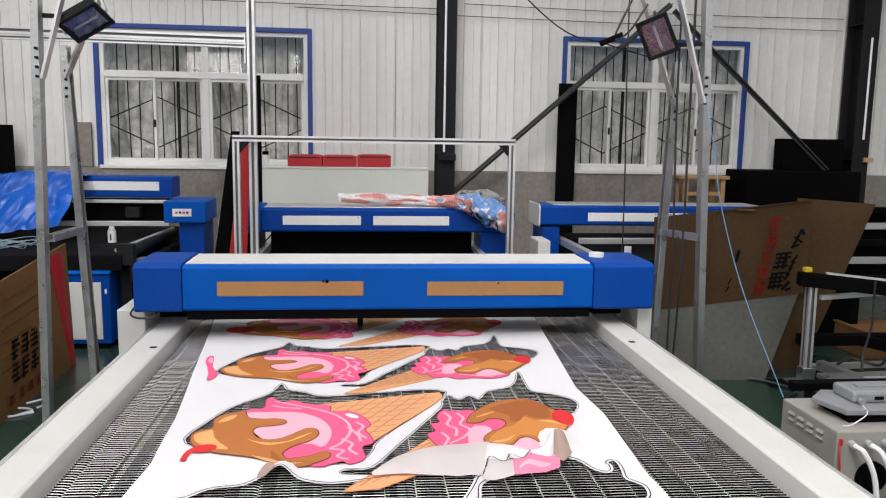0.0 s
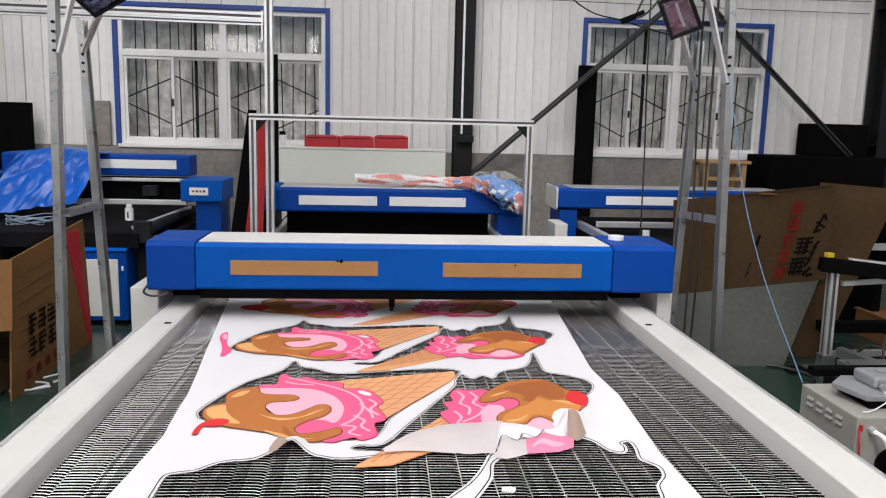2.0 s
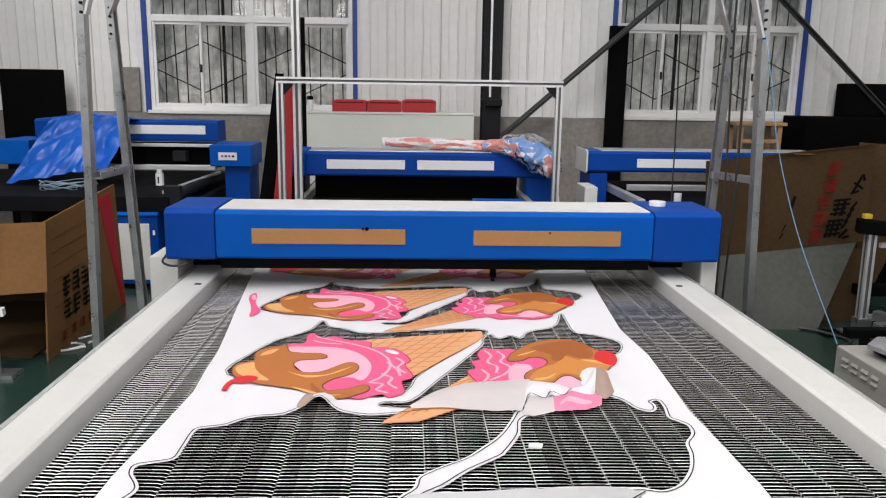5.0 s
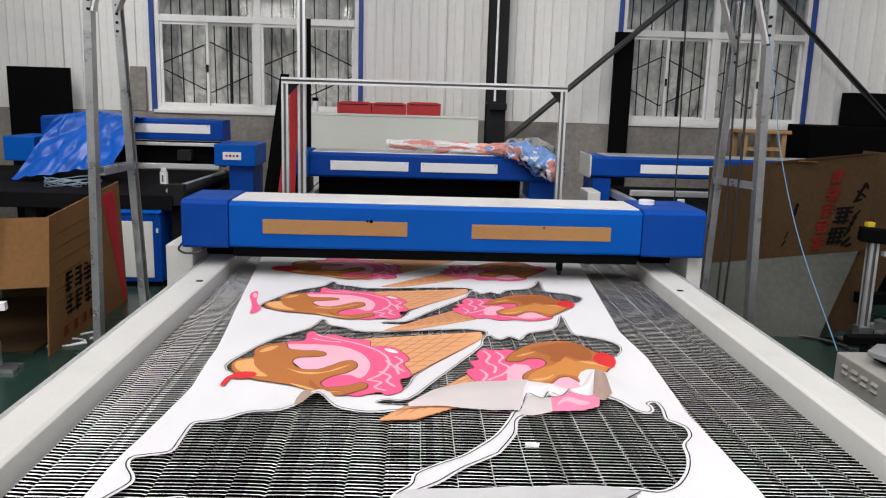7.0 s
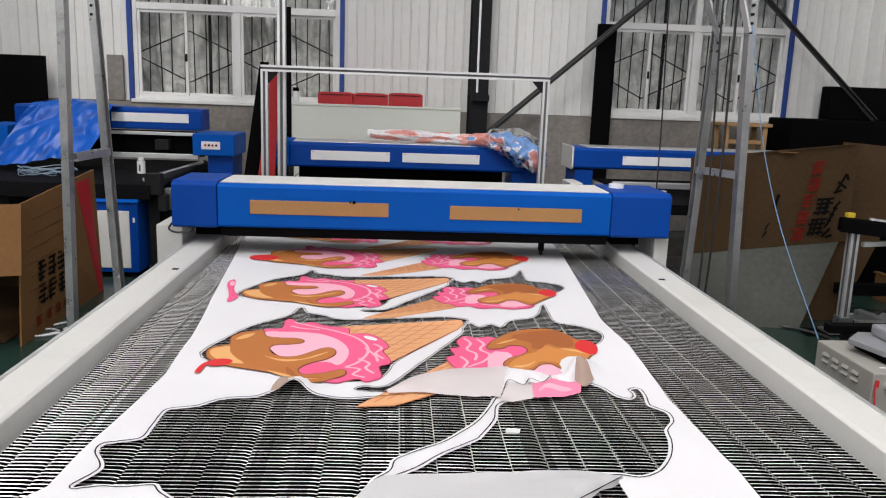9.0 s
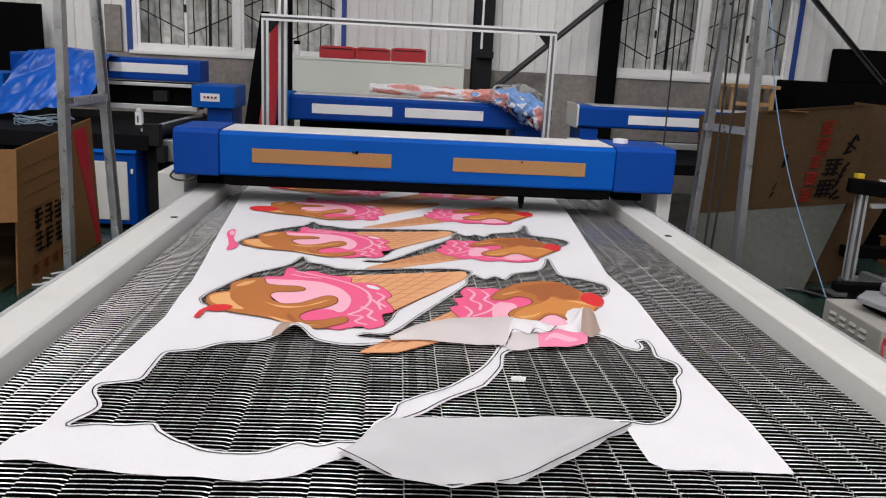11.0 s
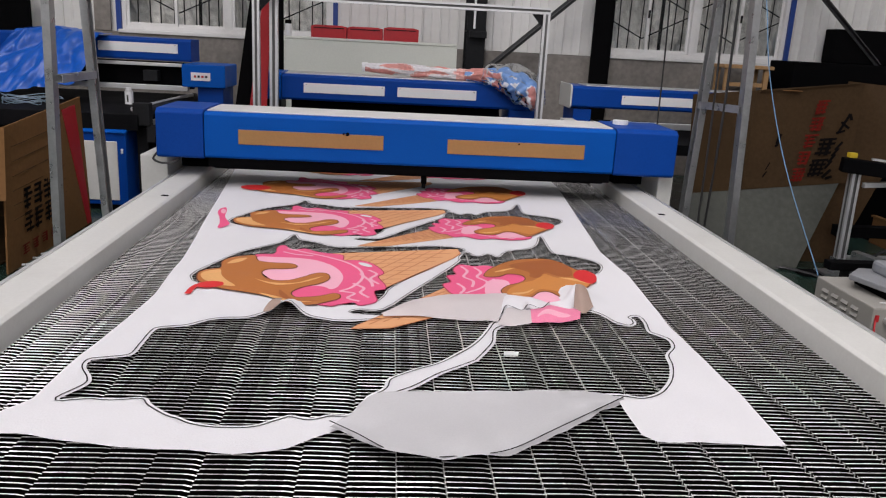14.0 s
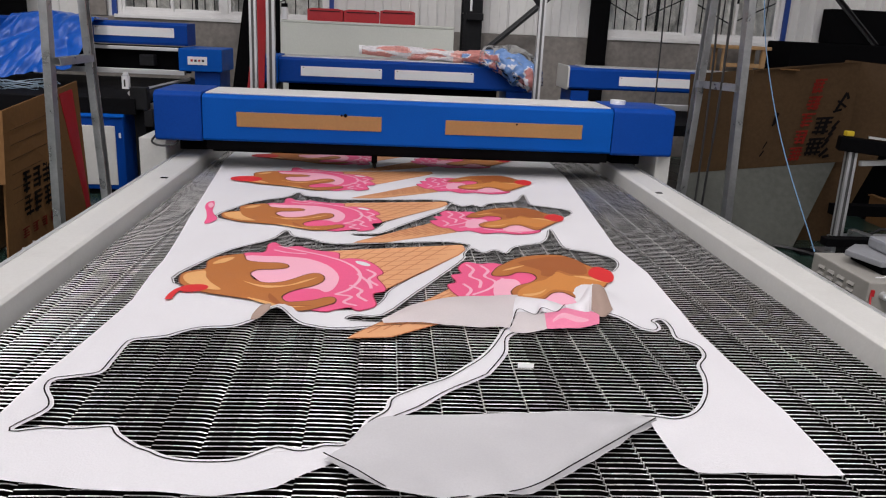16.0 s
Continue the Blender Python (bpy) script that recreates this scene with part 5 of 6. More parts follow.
_bm = bmesh.new()
bmesh.ops.create_icosphere(_bm, subdivisions=4, radius=1.0)
for _v in _bm.verts:
    _n = 1 + 0.35 * noise.noise(_v.co * 2.1 + Vector((4, 0, 0))) + 0.16 * noise.noise(_v.co * 7)
    _v.co = Vector((1.11 + 0.065 * _v.co.x * _n, 6.05 + 0.10 * _v.co.y * _n, 0.38 + 0.39 * _v.co.z * (0.8 + 0.2 * _n)))
part("bag", _bm, WHITE, _t)

# ---- aluminium frames and leaning sheets ----
frame_2 = thing("profile_frame", "slotted aluminium portal frame before the blue cutter", "frame")
slotted("post", (-1.113, 5.07, 0), (-1.113, 5.07, 1.545), 0.05, frame_2)
slotted("post", (0.95, 5.07, 0), (0.95, 5.07, 1.545), 0.05, frame_2)
slotted("top_bar", (-1.138, 5.07, 1.568), (0.975, 5.07, 1.568), 0.046, frame_2)
for _x, _s in ((-1.088, 1), (0.925, -1)):
    part("gusset", prism([(_x, 1.543), (_x + _s * 0.075, 1.543), (_x + _s * 0.066, 1.530), (_x + _s * 0.012, 1.47), (_x, 1.46)], "y", 5.055, 5.085), DARK, frame_2)
frame_3 = thing("profile_frame", "tall slotted aluminium post with a long cross bar", "frame")
slotted("post", (-1.015, 5.25, 0), (-1.015, 5.25, 3.6), 0.06, frame_3)
slotted("cross_bar", (-5.2, 5.25, 2.345), (-1.047, 5.25, 2.300), 0.055, frame_3)
slotted("cross_bar", (-5.2, 5.20, 2.290), (-1.047, 5.20, 2.248), 0.035, frame_3)
part("brace_plate", solid((-1.06, -1.05, 5.19, 5.28, 2.12, 2.34)), ALU, frame_3)
slotted("post", (-5.15, 5.25, 0), (-5.15, 5.25, 2.32), 0.06, frame_3)
_t = thing("red_sheet", "narrow red sheet leaning behind the aluminium posts", "sheet")
part("sheet", prism([(-1.315, 0.0), (-1.125, 0.0), (-1.05, 1.56), (-1.115, 1.545)], "y", 5.36, 5.375), RED, _t)
_t = thing("black_sheet", "narrow black sheet leaning behind the red one", "sheet")
part("sheet", prism([(-1.45, 0.0), (-1.25, 0.0), (-1.14, 1.62), (-1.205, 1.62)], "y", 5.42, 5.435), BLACK, _t)
_t = thing("black_sheet", "tall dark post leaning beside the pale board", "sheet")
part("sheet", solid((-1.14, -1.06, 6.10, 6.12, 0.0, 2.10)), BLACK, _t)
_t = thing("jar", "small pale jar with a dark lid on the sill board", "jar")
part("jar", tube(bmesh.new(), [(-1.16, 7.2, 1.287), (-1.16, 7.2, 1.40)], 0.03, 14), WHITE, _t)
part("lid", tube(bmesh.new(), [(-1.16, 7.2, 1.40), (-1.16, 7.2, 1.435)], 0.031, 14), BLACK, _t)


# ---- lamp stands ----
def channel(bm, a, b, w=0.055, d=0.038):
    """An open steel channel with turned-in lips."""
    x, y, t, q = w / 2, d / 2, 0.004, 0.010
    return extrude(bm, [(-x, -y), (x, -y), (x, y), (x - q, y), (x - q, y - t), (x - t, y - t), (x - t, -y + t), (-x + t, -y + t), (-x + t, y - t), (-x + q, y - t), (-x + q, y), (-x, y)], a, b)


def bolts(parent, x, y, z, n=4):
    for k in range(n):
        part("bolt", tube(bmesh.new(), [(x, y, z + k * 0.045), (x, y - 0.016, z + k * 0.045)], 0.008, 6), DARK, parent)


def lamp_head(name, centre, facing, along, label):
    """A floodlight: finned housing, bezel, glass and bracket."""
    t = thing(name, label, "floodlight", "floodlights on the stands")
    back, side = -Vector(facing).normalized(), Vector(along)
    side = (side - back * side.dot(back)).normalized()
    m = Matrix.Translation(centre) @ Matrix((side, back.cross(side), back)).transposed().to_4x4() @ Matrix.Scale(0.9, 4)

    def add(nm, bm, mat, lab=""):
        bmesh.ops.transform(bm, matrix=m, verts=bm.verts)
        return part(nm, bm, mat, t, lab)

    add("housing", solid((-0.115, 0.115, -0.09, 0.09, 0.0, 0.05), bevel=0.012), DARK)
    add("bezel", solid((-0.125, 0.125, -0.10, -0.078, -0.014, 0.004), (-0.125, 0.125, 0.078, 0.10, -0.014, 0.004), (-0.125, -0.10, -0.078, 0.078, -0.014, 0.004), (0.10, 0.125, -0.078, 0.078, -0.014, 0.004), bevel=0.003), DARK)
    add("reflector", solid((-0.10, 0.10, -0.078, 0.078, -0.003, 0.001)), MIRROR)
    add("emitter", solid((-0.075, 0.075, -0.008, 0.008, -0.0065, -0.003)), ALU)
    g = add("lens", solid((-0.10, 0.10, -0.078, 0.078, -0.011, -0.009)), CLEAR, "dusty clear lens")
    for k in range(6):
        add("fin", solid((-0.10, 0.10, -0.07 + k * 0.028, -0.066 + k * 0.028, 0.05, 0.075)), DARK)
    add("bracket", solid((-0.14, -0.128, -0.012, 0.012, 0.0, 0.12), (0.128, 0.14, -0.012, 0.012, 0.0, 0.12), (-0.14, 0.14, -0.012, 0.012, 0.12, 0.128)), GALV)
    return t


stand_l = thing("lamp_stand", "galvanised steel channel stand with a rung beside the table", "stand", "lamp stands")
part("post", channel(bmesh.new(), (-1.835, 3.28, 0), (-1.757, 3.28, 3.1), 0.062), GALV, stand_l)
part("post", channel(bmesh.new(), (-1.688, 3.62, 0), (-1.775, 3.62, 2.05), 0.066), GALV, stand_l)
part("rung", channel(bmesh.new(), (-1.775, 3.28, 1.052), (-1.733, 3.62, 1.058), 0.045), GALV, stand_l)
part("brace", bar(bmesh.new(), (-1.755, 3.25, 1.85), (-1.585, 3.25, 2.45), 0.05, 0.012), ALU, stand_l)
part("brace", bar(bmesh.new(), (-1.768, 3.60, 1.88), (-1.53, 3.60, 2.40), 0.07, 0.012), GALV, stand_l)
bolts(stand_l, -1.775, 3.245, 1.86, 4)
bolts(stand_l, -1.765, 3.595, 1.78, 4)
part("cross_beam", channel(bmesh.new(), (-1.95, 3.30, 2.62), (1.95, 3.36, 2.66)), GALV, stand_l)
lamp_head("floodlight", (-1.595, 3.42, 2.150), (0.40, -0.50, -0.75), (0.80, 0.0, 0.55), "black floodlight clamped to the steel stand, unlit")
part("clamp", bar(bmesh.new(), (-1.78, 3.30, 2.16), (-1.66, 3.40, 2.17), 0.03, 0.02), DARK, stand_l)
stand_r = thing("lamp_stand", "galvanised steel channel stand with hanging cables beside the table", "stand", "lamp stands")
part("post", channel(bmesh.new(), (1.748, 3.32, 0), (1.632, 3.32, 3.1), 0.062), GALV, stand_r)
part("post", channel(bmesh.new(), (1.568, 3.63, 0), (1.636, 3.63, 2.05), 0.066), GALV, stand_r)
part("rung", channel(bmesh.new(), (1.70, 3.32, 1.06), (1.60, 3.63, 1.055), 0.045), GALV, stand_r)
part("brace", bar(bmesh.new(), (1.655, 3.285, 1.80), (1.44, 3.285, 2.52), 0.055, 0.012), ALU, stand_r)
part("brace", bar(bmesh.new(), (1.626, 3.60, 1.78), (1.36, 3.60, 2.52), 0.06, 0.012), GALV, stand_r)
bolts(stand_r, 1.665, 3.285, 1.80, 4)
bolts(stand_r, 1.626, 3.595, 1.72, 4)
lamp_head("floodlight", (1.440, 3.44, 2.165), (-0.45, -0.75, -0.35), (0.45, 0.1, -0.90), "black floodlight with a rosy lens on the steel stand, unlit")
part("clamp", bar(bmesh.new(), (1.67, 3.33, 2.12), (1.55, 3.42, 2.12), 0.03, 0.02), DARK, stand_r)


def cable(label, points, radius=0.006, mat=None, name="cable", category="cable"):
    t = thing(name, label, category)
    part("strand", tube(bmesh.new(), smooth(points, 6), radius, 6), mat or CABLE, t)
    return t


cable("black cable hanging down the steel stand", [(1.60, 3.50, 2.9), (1.595, 3.50, 1.9), (1.62, 3.50, 1.0), (1.62, 3.50, 0.35)])
cable("black cable hanging down the steel stand", [(1.64, 3.42, 2.9), (1.64, 3.42, 1.8), (1.645, 3.42, 1.0), (1.64, 3.45, 0.35)], 0.007)
cable("thin black cable hanging before the window", [(1.52, 4.2, 2.9), (1.535, 4.2, 1.9), (1.555, 4.2, 1.2), (1.56, 4.2, 0.005)], 0.005)
cable("pale blue cord slanting down to the grey unit", [(1.665, 3.28, 1.85), (1.650, 3.10, 1.55), (1.665, 3.0, 1.25), (1.71, 2.80, 0.85), (1.79, 2.50, 0.404)], 0.0024, CORD, "cord", "cord")
cable("black lead looping from the floodlight", [(1.36, 3.40, 2.33), (1.26, 3.40, 2.18), (1.20, 3.45, 2.16), (1.33, 3.50, 2.42), (1.40, 3.50, 2.6)], 0.006)
cable("thin pale wire running to the floodlight", [(0.45, 3.60, 2.62), (0.90, 3.55, 2.22), (1.15, 3.50, 2.13), (1.42, 3.45, 2.05)], 0.004, DARK)
_t = thing("cable_joint", "short black cable joint on the floodlight lead", "cable joint")
part("sleeve", tube(bmesh.new(), [(1.12, 3.46, 2.12), (1.24, 3.44, 2.17)], 0.016, 8), BLACK, _t)


# ---- cardboard and clutter beside the table ----
def ink_block(parent, origin, across, up, cols, rows, size, gap, mat, seed, wide=1.0):
    """Unreadable writing: plain bars of its size and colour."""
    rnd = random.Random(seed)
    o, ax, uy = Vector(origin), Vector(across).normalized(), Vector(up).normalized()
    n = ax.cross(uy).normalized()
    for c in range(cols):
        for r in range(rows):
            base = o + ax * c * (size + gap) * wide + uy * r * (size + gap)
            for k in range(4):
                q = base + uy * size * (0.08 + 0.25 * k)
                a, b = q + ax * wide * size * rnd.uniform(0, 0.18), q + ax * wide * size * rnd.uniform(0.72, 1)
                bm = bmesh.new()
                bm.faces.new([bm.verts.new(p + n * 0.0025) for p in (a, b, b + uy * size * 0.13, a + uy * size * 0.13)])
                part("ink_bar", bm, mat, parent)
            for k in range(2):
                q = base + ax * wide * size * rnd.uniform(0.1, 0.8)
                bm = bmesh.new()
                bm.faces.new([bm.verts.new(p + n * 0.003) for p in (q, q + ax * wide * size * 0.11, q + ax * wide * size * 0.11 + uy * size * 0.95, q + uy * size * 0.95)])
                part("ink_bar", bm, mat, parent)


def slab(corners, thick):
    """A thin board between four corners, thick along its normal."""
    bm, c = bmesh.new(), [Vector(p) for p in corners]
    n = (c[1] - c[0]).cross(c[3] - c[0]).normalized() * thick
    lo, hi = [bm.verts.new(p) for p in c], [bm.verts.new(p + n) for p in c]
    bm.faces.new(lo)
    bm.faces.new(list(reversed(hi)))
    for i in range(4):
        j = (i + 1) % 4
        bm.faces.new((lo[j], lo[i], hi[i], hi[j]))
    bmesh.ops.recalc_face_normals(bm, faces=bm.faces)
    return bm


carton = thing("cardboard_box", "open brown cardboard box with black writing and red edge", "box")
_F = [Vector(p) for p in ((-2.16, 3.40, 0.0), (-2.165, 4.62, 0.0), (-2.190, 4.62, 0.845), (-2.118, 3.40, 0.785))]


def on_side(u, v):
    return (_F[0] * (1 - u) + _F[1] * u) * (1 - v) + (_F[3] * (1 - u) + _F[2] * u) * v


part("front_side", slab([_F[1], _F[0], _F[3], _F[2]], 0.010), CARD, carton)
part("far_side", slab([(-2.25, 4.64, 0.0), (-3.05, 4.64, 0.0), (-3.05, 4.64, 0.33), (-2.24, 4.64, 0.34)], 0.008), CARD_SHADE, carton)
# added panel, sloped out of view, keeps overhead light out of the box
part("hidden_shade_panel", slab([(-2.13, 3.42, 0.770), (-2.21, 4.62, 0.34), (-3.05, 4.62, 0.33), (-3.02, 3.40, 0.76)], 0.008), CARD_SHADE, carton)
part("near_flap", slab([(-3.0, 3.38, 0.0), (-2.62, 3.30, 0.0), (-2.62, 3.30, 0.10), (-3.0, 3.38, 0.12)], 0.008), CARD_SHADE, carton)
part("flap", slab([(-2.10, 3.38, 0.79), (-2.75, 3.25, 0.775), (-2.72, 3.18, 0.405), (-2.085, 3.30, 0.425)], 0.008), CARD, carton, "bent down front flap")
part("left_side", slab([(-3.03, 3.40, 0.0), (-3.06, 4.62, 0.0), (-3.06, 4.62, 0.33), (-3.03, 3.40, 0.76)], 0.008), CARD_SHADE, carton)
part("bottom", solid((-2.95, -2.27, 3.45, 4.66, 0.002, 0.012)), CARD_SHADE, carton)
_ax, _uy, _off = on_side(0.6, 0.3) - on_side(0.2, 0.3), on_side(0.4, 0.7) - on_side(0.4, 0.2), Vector((0.014, 0, 0))
part("red_edge", slab([on_side(0.985, 0.01) + _off * 0.3, on_side(0.93, 0.01) + _off * 0.3, on_side(0.70, 0.96) + _off * 0.3, on_side(0.90, 0.96) + _off * 0.3], 0.002), RED, carton, "red printed end strip")
ink_block(carton, on_side(0.15, 0.22) + _off, _ax, _uy, 3, 2, 0.125, 0.010, INK, 2, 1.0)
ink_block(carton, on_side(0.12, 0.08) + _off, _ax, _uy, 4, 1, 0.06, 0.02, RED_INK, 3, 1.6)
for _k in range(6):
    _p, _q = on_side(0.05, 0.36 + 0.1 * _k) + _off, on_side(0.66, 0.36 + 0.1 * _k) + _off
    part("crease", tube(bmesh.new(), [_p, _q], 0.0016, 5), CARD_SHADE, carton)

_t = thing("cardboard_sheet", "large flat cardboard sheet with red and black print", "cardboard")
_S = [Vector(p) for p in ((1.84, 4.27, 0.43), (2.93, 4.27, 0.545), (2.955, 4.31, 1.20), (1.815, 4.31, 1.075))]
# sheet coloured darker than plain cardboard for the shade it stands in
part("sheet", slab([_S[1], _S[0], _S[3], _S[2]], 0.012), CARD_SHADE, _t)


def on_sheet(u, v):
    return (_S[0] * (1 - u) + _S[1] * u) * (1 - v) + (_S[3] * (1 - u) + _S[2] * u) * v + Vector((0, -0.013, 0))


part("top_edge", slab([on_sheet(0.97, 1.0), on_sheet(0.38, 0.985), on_sheet(0.40, 1.005), on_sheet(0.96, 1.008)], 0.010), CARD_SHADE, _t)


def print_at(x, z):
    """A point just before the sheet's face."""
    return Vector((x, 4.27 + 0.04 * (z - 0.5) / 0.63 - 0.0145, z))


_ax, _up = print_at(2.8, 0.61) - print_at(2.7, 0.60), print_at(2.698, 1.115) - print_at(2.553, 0.516)
ink_block(_t, print_at(2.515, 0.535), _ax, _up, 1, 5, 0.098, 0.018, RED_INK, 5)
ink_block(_t, print_at(2.525, 0.535) + Vector((0, -0.001, 0)), _ax, _up, 1, 5, 0.098, 0.018, RED_INK, 25, 0.8)
ink_block(_t, print_at(2.628, 0.575), _ax, _up, 1, 2, 0.125, 0.018, INK, 6)
ink_block(_t, print_at(2.628, 0.575) + Vector((0, -0.001, 0)), _ax, _up, 1, 2, 0.125, 0.018, INK, 16)


def stroke(x, z, x2, z2, w):
    """One slanted printed stroke."""
    d = Vector((x2 - x, 0, z2 - z)).normalized()
    n = Vector((-d.z, 0, d.x)) * w / 2
    a, b = print_at(x, z), print_at(x2, z2)
    bm = bmesh.new()
    bm.faces.new([bm.verts.new(p) for p in (a + n, a - n, b - n, b + n)])
    part("print_stroke", bm, INK, _t)


for _k in range(4):
    stroke(2.755 + 0.018 * _k, 0.635 + 0.042 * _k, 2.800 + 0.018 * _k, 0.690 + 0.042 * _k, 0.016)
for _q in ((2.815, 0.875, 2.880, 1.000, 0.018), (2.825, 0.945, 2.885, 0.905, 0.016), (2.880, 1.000, 2.895, 0.960, 0.020), (2.800, 0.870, 2.860, 0.890, 0.014), (2.745, 0.575, 2.800, 0.630, 0.020), (2.770, 0.570, 2.815, 0.585, 0.018),
           (2.405, 0.780, 2.425, 0.850, 0.022), (2.395, 0.765, 2.415, 0.785, 0.014), (2.335, 0.560, 2.360, 0.600, 0.010), (2.350, 0.610, 2.375, 0.660, 0.008)):
    stroke(*_q)
part("crease", tube(bmesh.new(), [print_at(2.21, 0.485), print_at(2.223, 1.115)], 0.0025, 5), CARD_SHADE, _t)
_t = thing("cardboard_sheet", "plain brown cardboard sheet leaning behind the frame", "cardboard")
part("sheet", slab([(2.90, 4.21, 0.0), (2.62, 4.23, 0.0), (2.93, 4.455, 1.205), (3.53, 4.455, 1.165)], 0.012), CARD_SHADE, _t)
_t = thing("plastic_sheet", "pale grey-green sheet standing under the cardboard", "sheet")
part("sheet", slab([(2.52, 3.99, 0.0), (1.83, 4.08, 0.0), (1.845, 4.29, 0.46), (2.90, 4.29, 0.57)], 0.006), SHEET_GREY, _t)
_t = thing("torn_paper", "scrap of torn brown paper on the cardboard", "paper")
part("scrap", prism([(2.40, 4.29), (2.52, 4.27), (2.49, 4.34), (2.42, 4.34)], "z", 1.128, 1.134), CARD, _t)

rig = thing("machine_frame", "aluminium and black steel frame of another machine", "frame")
slotted("post", (2.75, 3.90, 0.10), (2.745, 3.90, 0.67), 0.055, rig)
part("foot_plate", solid((2.64, 2.84, 3.84, 3.98, 0.012, 0.024)), GALV, rig)
part("foot", solid((2.71, 2.80, 3.86, 3.94, 0.024, 0.12), bevel=0.004), GALV, rig)
part("base_bar", solid((2.5, 4.4, 3.84, 3.99, 0.0, 0.012)), BLACK, rig)
part("top_bar", bar(bmesh.new(), (2.66, 3.92, 0.715), (3.75, 3.55, 0.64), 0.10, 0.085, 0.006), BLACK, rig)
part("top_trim", bar(bmesh.new(), (2.80, 3.84, 0.765), (3.75, 3.52, 0.69), 0.03, 0.012), ALU, rig)
part("end_mark", solid((2.685, 2.735, 3.885, 3.925, 0.762, 0.792), bevel=0.004), YELLOW, rig, "yellow tape on the bar end")
part("cross_bar", bar(bmesh.new(), (2.79, 3.86, 0.60), (3.6, 3.95, 0.63), 0.03, 0.03), ALU, rig)
part("lower_bar", bar(bmesh.new(), (2.79, 3.82, 0.16), (3.10, 3.05, 0.10), 0.06, 0.06), GALV, rig)
part("lower_bar", bar(bmesh.new(), (2.84, 4.15, 0.24), (4.6, 4.15, 0.24), 0.09, 0.07), BLACK, rig)
part("lower_bar", bar(bmesh.new(), (3.30, 4.12, 0.24), (3.75, 3.35, 0.22), 0.09, 0.07), BLACK, rig)
for _k, _y in enumerate((4.05, 3.86, 3.62)):
    part("tray_bar", bar(bmesh.new(), (2.88, _y, 0.075 - 0.012 * _k), (4.4, _y + 0.1, 0.075 - 0.012 * _k), 0.05, 0.035), ALU, rig)
cable("black cable hanging over the black bar", [(3.06, 3.72, 0.73), (3.05, 3.70, 0.45), (2.98, 3.66, 0.25), (2.96, 3.6, 0.08)], 0.008)
cable("black cable tangle on the frame", [(2.95, 3.9, 0.12), (3.1, 3.95, 0.16), (3.25, 3.88, 0.13), (3.4, 3.97, 0.15), (3.55, 3.9, 0.12)], 0.010)
cable("black cable lying on the floor by the sheet", [(2.35, 4.05, 0.012), (2.5, 3.95, 0.012), (2.6, 3.75, 0.012), (2.45, 3.6, 0.012)], 0.011)
_t = thing("rack", "dark metal rack with pale bars beyond the cardboard", "rack")
for _k in range(5):
    part("bar", solid((3.55, 6.2, 5.3 - 0.15 * _k, 5.36 - 0.15 * _k, 1.02 - 0.12 * _k, 1.07 - 0.12 * _k), bevel=0.004), ALU if _k % 2 else BLACK, _t)
    part("shelf", solid((3.55, 6.2, 5.38 - 0.15 * _k, 5.42 - 0.15 * _k, 0.90 - 0.12 * _k, 1.02 - 0.12 * _k)), BLACK, _t)
for _x in (3.58, 6.1):
    part("leg", solid((_x, _x + 0.06, 4.7, 5.4, 0.0, 0.5)), BLACK, _t)
_t = thing("cardboard_box", "low brown cardboard box on the floor", "box")
part("body", solid((3.55, 4.2, 4.45, 4.85, 0.0, 0.20), bevel=0.004), CARD, _t)
part("lid", solid((3.54, 4.21, 4.44, 4.86, 0.20, 0.212)), CARD, _t)

unit = thing("power_unit", "cream electrical unit with white hoses on the floor", "power unit")
part("case", solid((1.787, 2.42, 2.07, 2.50, 0.03, 0.402), bevel=0.006), UNIT, unit)
for _x in (1.85, 2.32):
    part("foot", solid((_x - 0.03, _x + 0.03, 2.12, 2.48, 0.0, 0.03)), BLACK, unit)
for _i in range(4):
    for _j in range(2):
        _y, _z = 2.165 + _i * 0.075, 0.325 + _j * 0.028
        _v = part("vent", prism([(1.788, _z), (1.779, _z + 0.002), (1.786, _z + 0.014), (1.788, _z + 0.014)], "y", _y, _y + 0.048), UNIT, unit)
        # black strip painted in as the thin shadow below each louvre
        part("shade_line", solid((1.7845, 1.7865, _y + 0.003, _y + 0.045, _z - 0.004, _z)), BLACK, _v)
for _i in range(3):
    _x = 1.85 + _i * 0.075
    part("connector", tube(bmesh.new(), [(_x, 2.071, 0.350), (_x, 2.045, 0.350)], 0.016, 10), ALU, unit)
    part("hose", tube(bmesh.new(), smooth([(_x, 2.045, 0.350), (_x + 0.02, 2.0, 0.33), (_x + 0.06, 1.98, 0.22), (_x + 0.08, 1.97, 0.02)], 6), 0.011, 8), WHITE if _i < 2 else CABLE, unit)
part("fan_ring", tube(bmesh.new(), [(1.95, 2.072, 0.20), (1.95, 2.058, 0.20)], 0.07, 24), BLACK, unit)
part("red_tag", solid((1.797, 1.810, 2.062, 2.071, 0.345, 0.372)), RED, unit)
part("red_lead", tube(bmesh.new(), smooth([(1.80, 2.07, 0.36), (1.792, 2.05, 0.30), (1.80, 2.05, 0.22)], 6), 0.004, 6), RED, unit)
_t = thing("driver_box", "grey cast driver box lying on the cream unit", "driver box")
part("base", prism([(1.88, 2.16), (2.35, 2.14), (2.36, 2.40), (1.93, 2.44), (1.83, 2.34)], "z", 0.438, 0.462, 0.004), CAST, _t)
part("cover", solid((1.96, 2.28, 2.24, 2.40, 0.462, 0.515), bevel=0.014), CAST, _t)
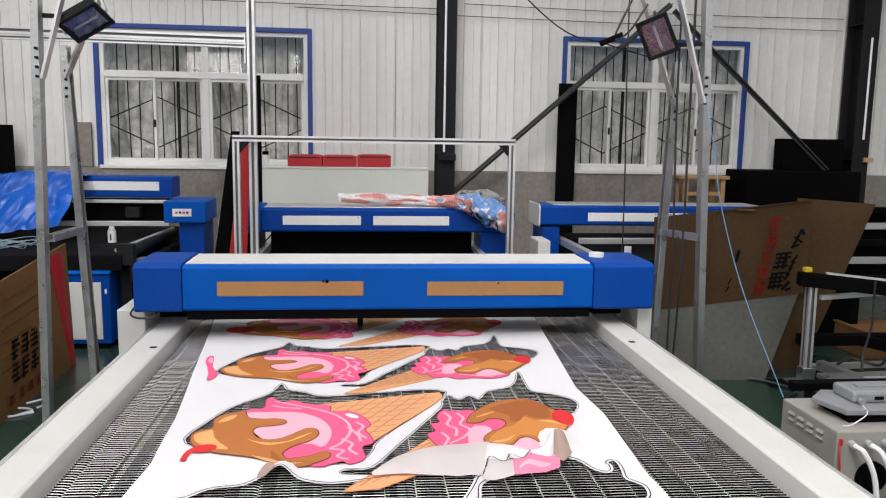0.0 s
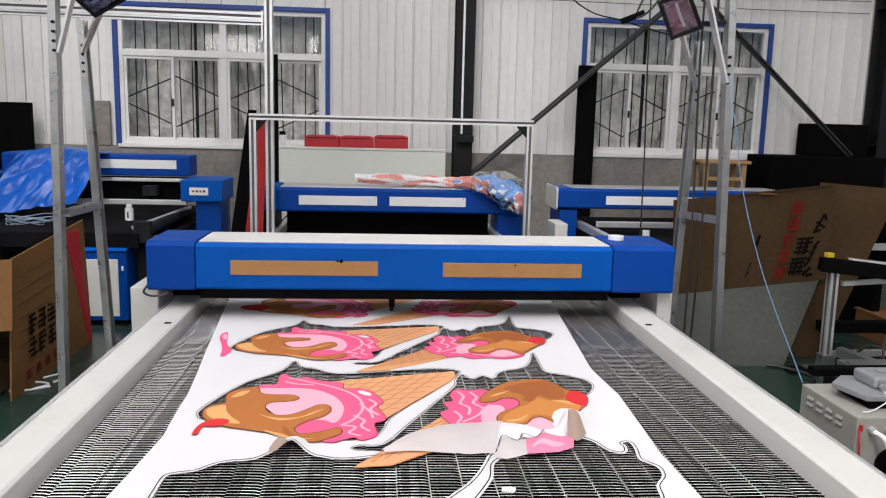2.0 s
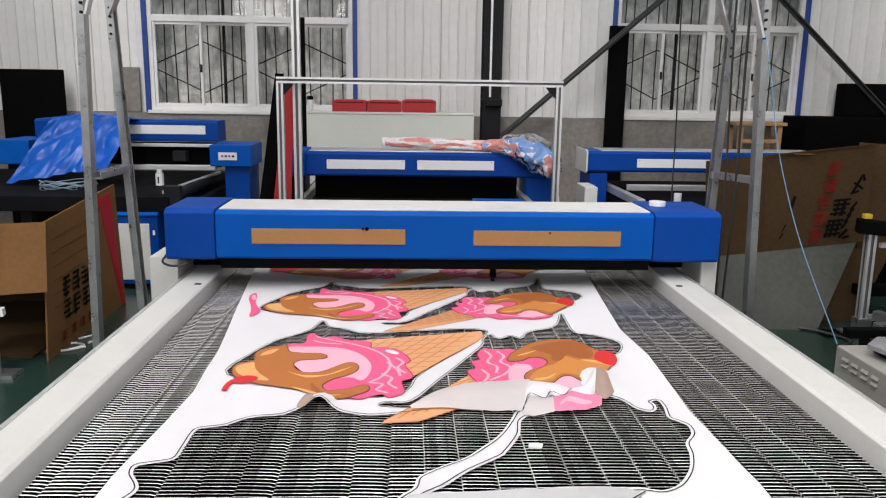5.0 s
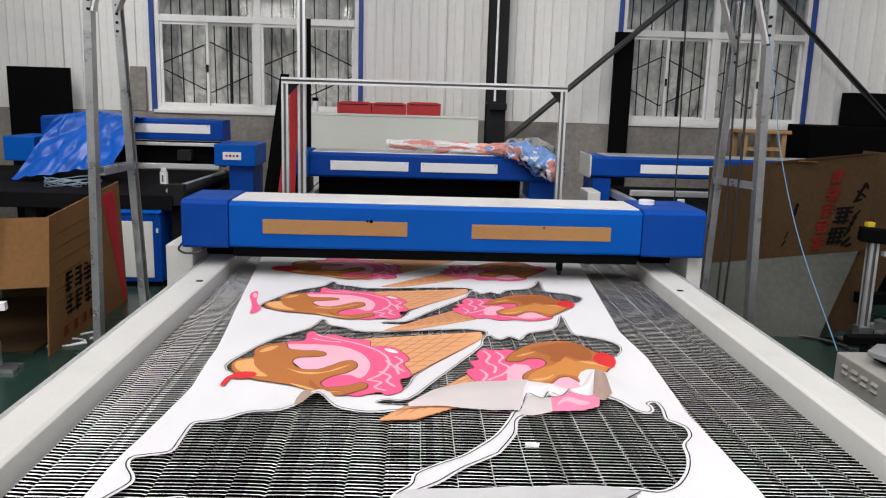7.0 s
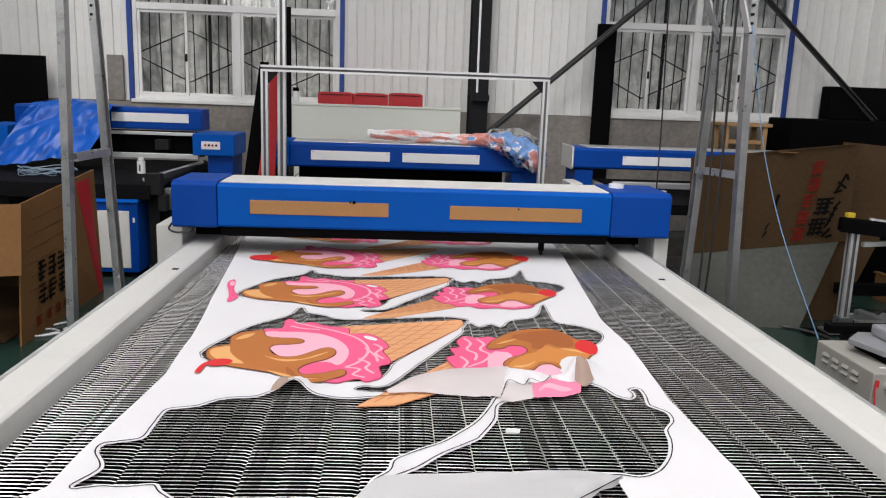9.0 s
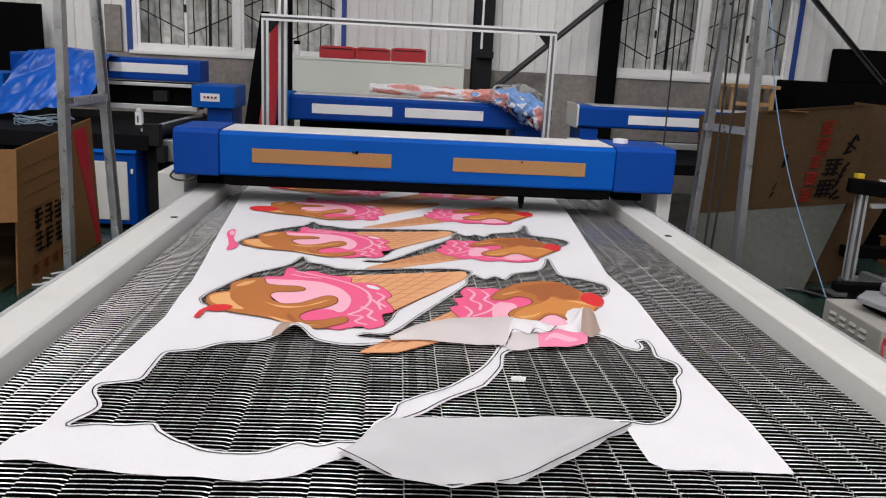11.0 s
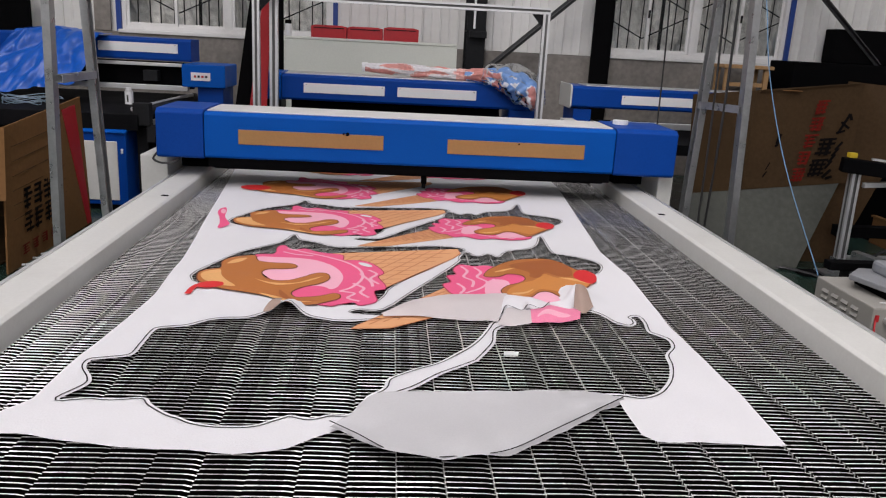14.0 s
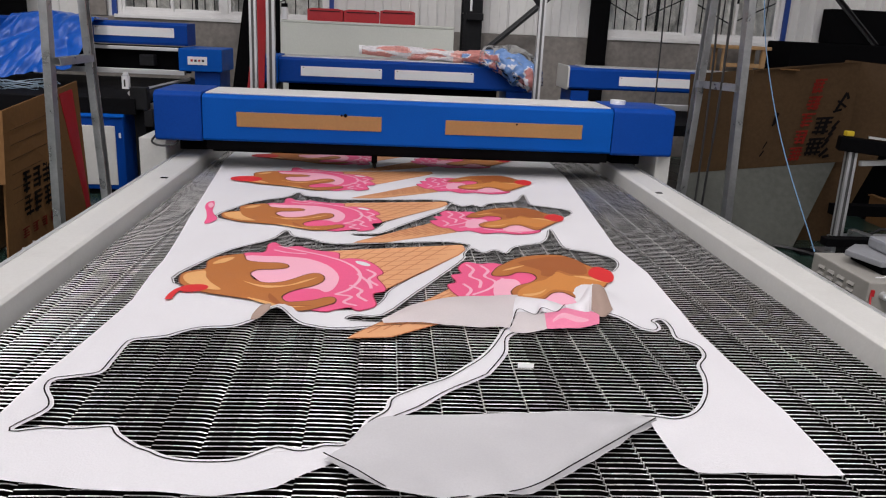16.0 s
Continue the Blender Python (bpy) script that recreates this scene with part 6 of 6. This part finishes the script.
part("underplate", solid((1.90, 2.34, 2.17, 2.40, 0.4025, 0.438)), BLACK, _t)
part("dial", solid((2.06, 2.10, 2.235, 2.241, 0.478, 0.492)), INK, _t)
part("lead", tube(bmesh.new(), smooth([(1.98, 2.20, 0.468), (1.96, 2.14, 0.45), (1.88, 2.12, 0.412), (1.84, 2.12, 0.408)], 6), 0.0025, 6), WHITE, _t)
for _x in (1.99, 2.25):
    part("lug", tube(bmesh.new(), [(_x, 2.235, 0.475), (_x, 2.215, 0.475)], 0.014, 10), CAST, _t)
part("ridge", solid((2.02, 2.22, 2.30, 2.34, 0.515, 0.522), bevel=0.003), CAST, _t)
_t = thing("black_bar", "flat black bar lying behind the cream unit", "bar")
part("bar", solid((1.90, 2.60, 2.60, 2.66, 0.40, 0.44), bevel=0.004), BLACK, _t)
part("support", solid((2.0, 2.5, 2.58, 2.68, 0.0, 0.40)), DARK, _t)
_t = thing("side_bench", "low cluttered steel bench beside the table", "bench")
part("top", solid((2.45, 3.6, 1.9, 3.3, 0.24, 0.27), bevel=0.004), GALV, _t)
for _x in (2.5, 3.5):
    for _y in (1.95, 3.2):
        part("leg", solid((_x, _x + 0.05, _y, _y + 0.05, 0.0, 0.24)), DARK, _t)
part("tray", solid((2.6, 3.4, 2.5, 3.1, 0.27, 0.31), bevel=0.006), ALU, _t)

_t = thing("floor_scraps", "bent white plastic strips lying on the green floor", "scraps")
for _a in ([(-2.25, 3.62), (-2.16, 3.70), (-2.07, 3.66), (-2.12, 3.58)], [(-2.15, 3.78), (-2.07, 3.86), (-2.02, 3.80), (-2.06, 3.70)], [(-2.24, 3.55), (-2.13, 3.57), (-2.05, 3.63)]):
    part("strip", tube(bmesh.new(), smooth([(x, y, 0.008) for x, y in _a], 4), 0.007, 5), WHITE, _t)
_t = thing("left_frame", "white aluminium frame end standing by the cardboard box", "frame")
part("bar", bar(bmesh.new(), (-2.95, 3.05, 0.30), (-2.27, 3.20, 0.345), 0.05, 0.04), WHITE, _t)
slotted("post", (-2.375, 3.20, 0.02), (-2.375, 3.20, 1.9), 0.05, _t)
part("foot_plate", solid((-2.45, -2.22, 3.12, 3.24, 0.0, 0.02)), GALV, _t)
part("bracket", solid((-2.40, -2.30, 3.13, 3.18, 0.02, 0.16), bevel=0.004), GALV, _t)


# ---- what moves ----
GANTRY_Y = [(0.0, 3.325), (0.5, 3.385), (1.0, 3.440), (1.5, 3.422), (2.0, 3.285), (2.5, 3.160), (3.0, 3.065), (3.5, 3.052), (4.0, 3.070), (6.5, 3.165), (7.0, 3.330), (7.5, 3.415), (8.0, 3.512), (8.2, 3.555),
            (10.5, 3.615), (11.0, 3.650), (11.5, 3.704), (12.0, 3.700), (12.5, 3.648), (13.0, 3.640), (13.5, 3.608), (14.0, 3.510), (14.5, 3.430), (15.0, 3.450), (15.5, 3.475), (16.0, 3.510)]
HEAD_X = [(0.0, -0.197), (0.5, -0.099), (1.0, 0.042), (1.5, 0.022), (2.0, -0.102), (2.5, -0.243), (3.0, -0.288), (3.5, -0.193), (4.0, -0.017), (6.5, 0.611), (7.0, 0.685), (7.5, 0.71), (8.0, 0.734), (8.2, 0.735),
          (10.5, 0.663), (11.0, 0.596), (11.5, 0.530), (12.0, 0.532), (12.5, 0.274), (13.0, 0.207), (13.5, 0.117), (14.0, 0.054), (14.5, 0.050), (15.0, -0.012), (15.5, -0.211), (16.0, -0.217)]
FEED_Y = [(0.0, 0.0), (7.0, 0.0), (14.4, 0.0), (14.6, -0.010), (15.0, -0.082), (15.5, -0.170), (16.0, -0.257)]


def motions():
    walk(gantry, [(t, pose(0, y, 0)) for t, y in GANTRY_Y])
    walk(head, [(t, pose(x, 0, 0)) for t, x in HEAD_X])
    for ob in FED:
        x, y, z = ob.location
        turn = ob.rotation_euler.z
        walk(ob, [(t, pose(x, y + d, z, 0, 0, math.degrees(turn))) for t, d in FEED_Y])


motions()
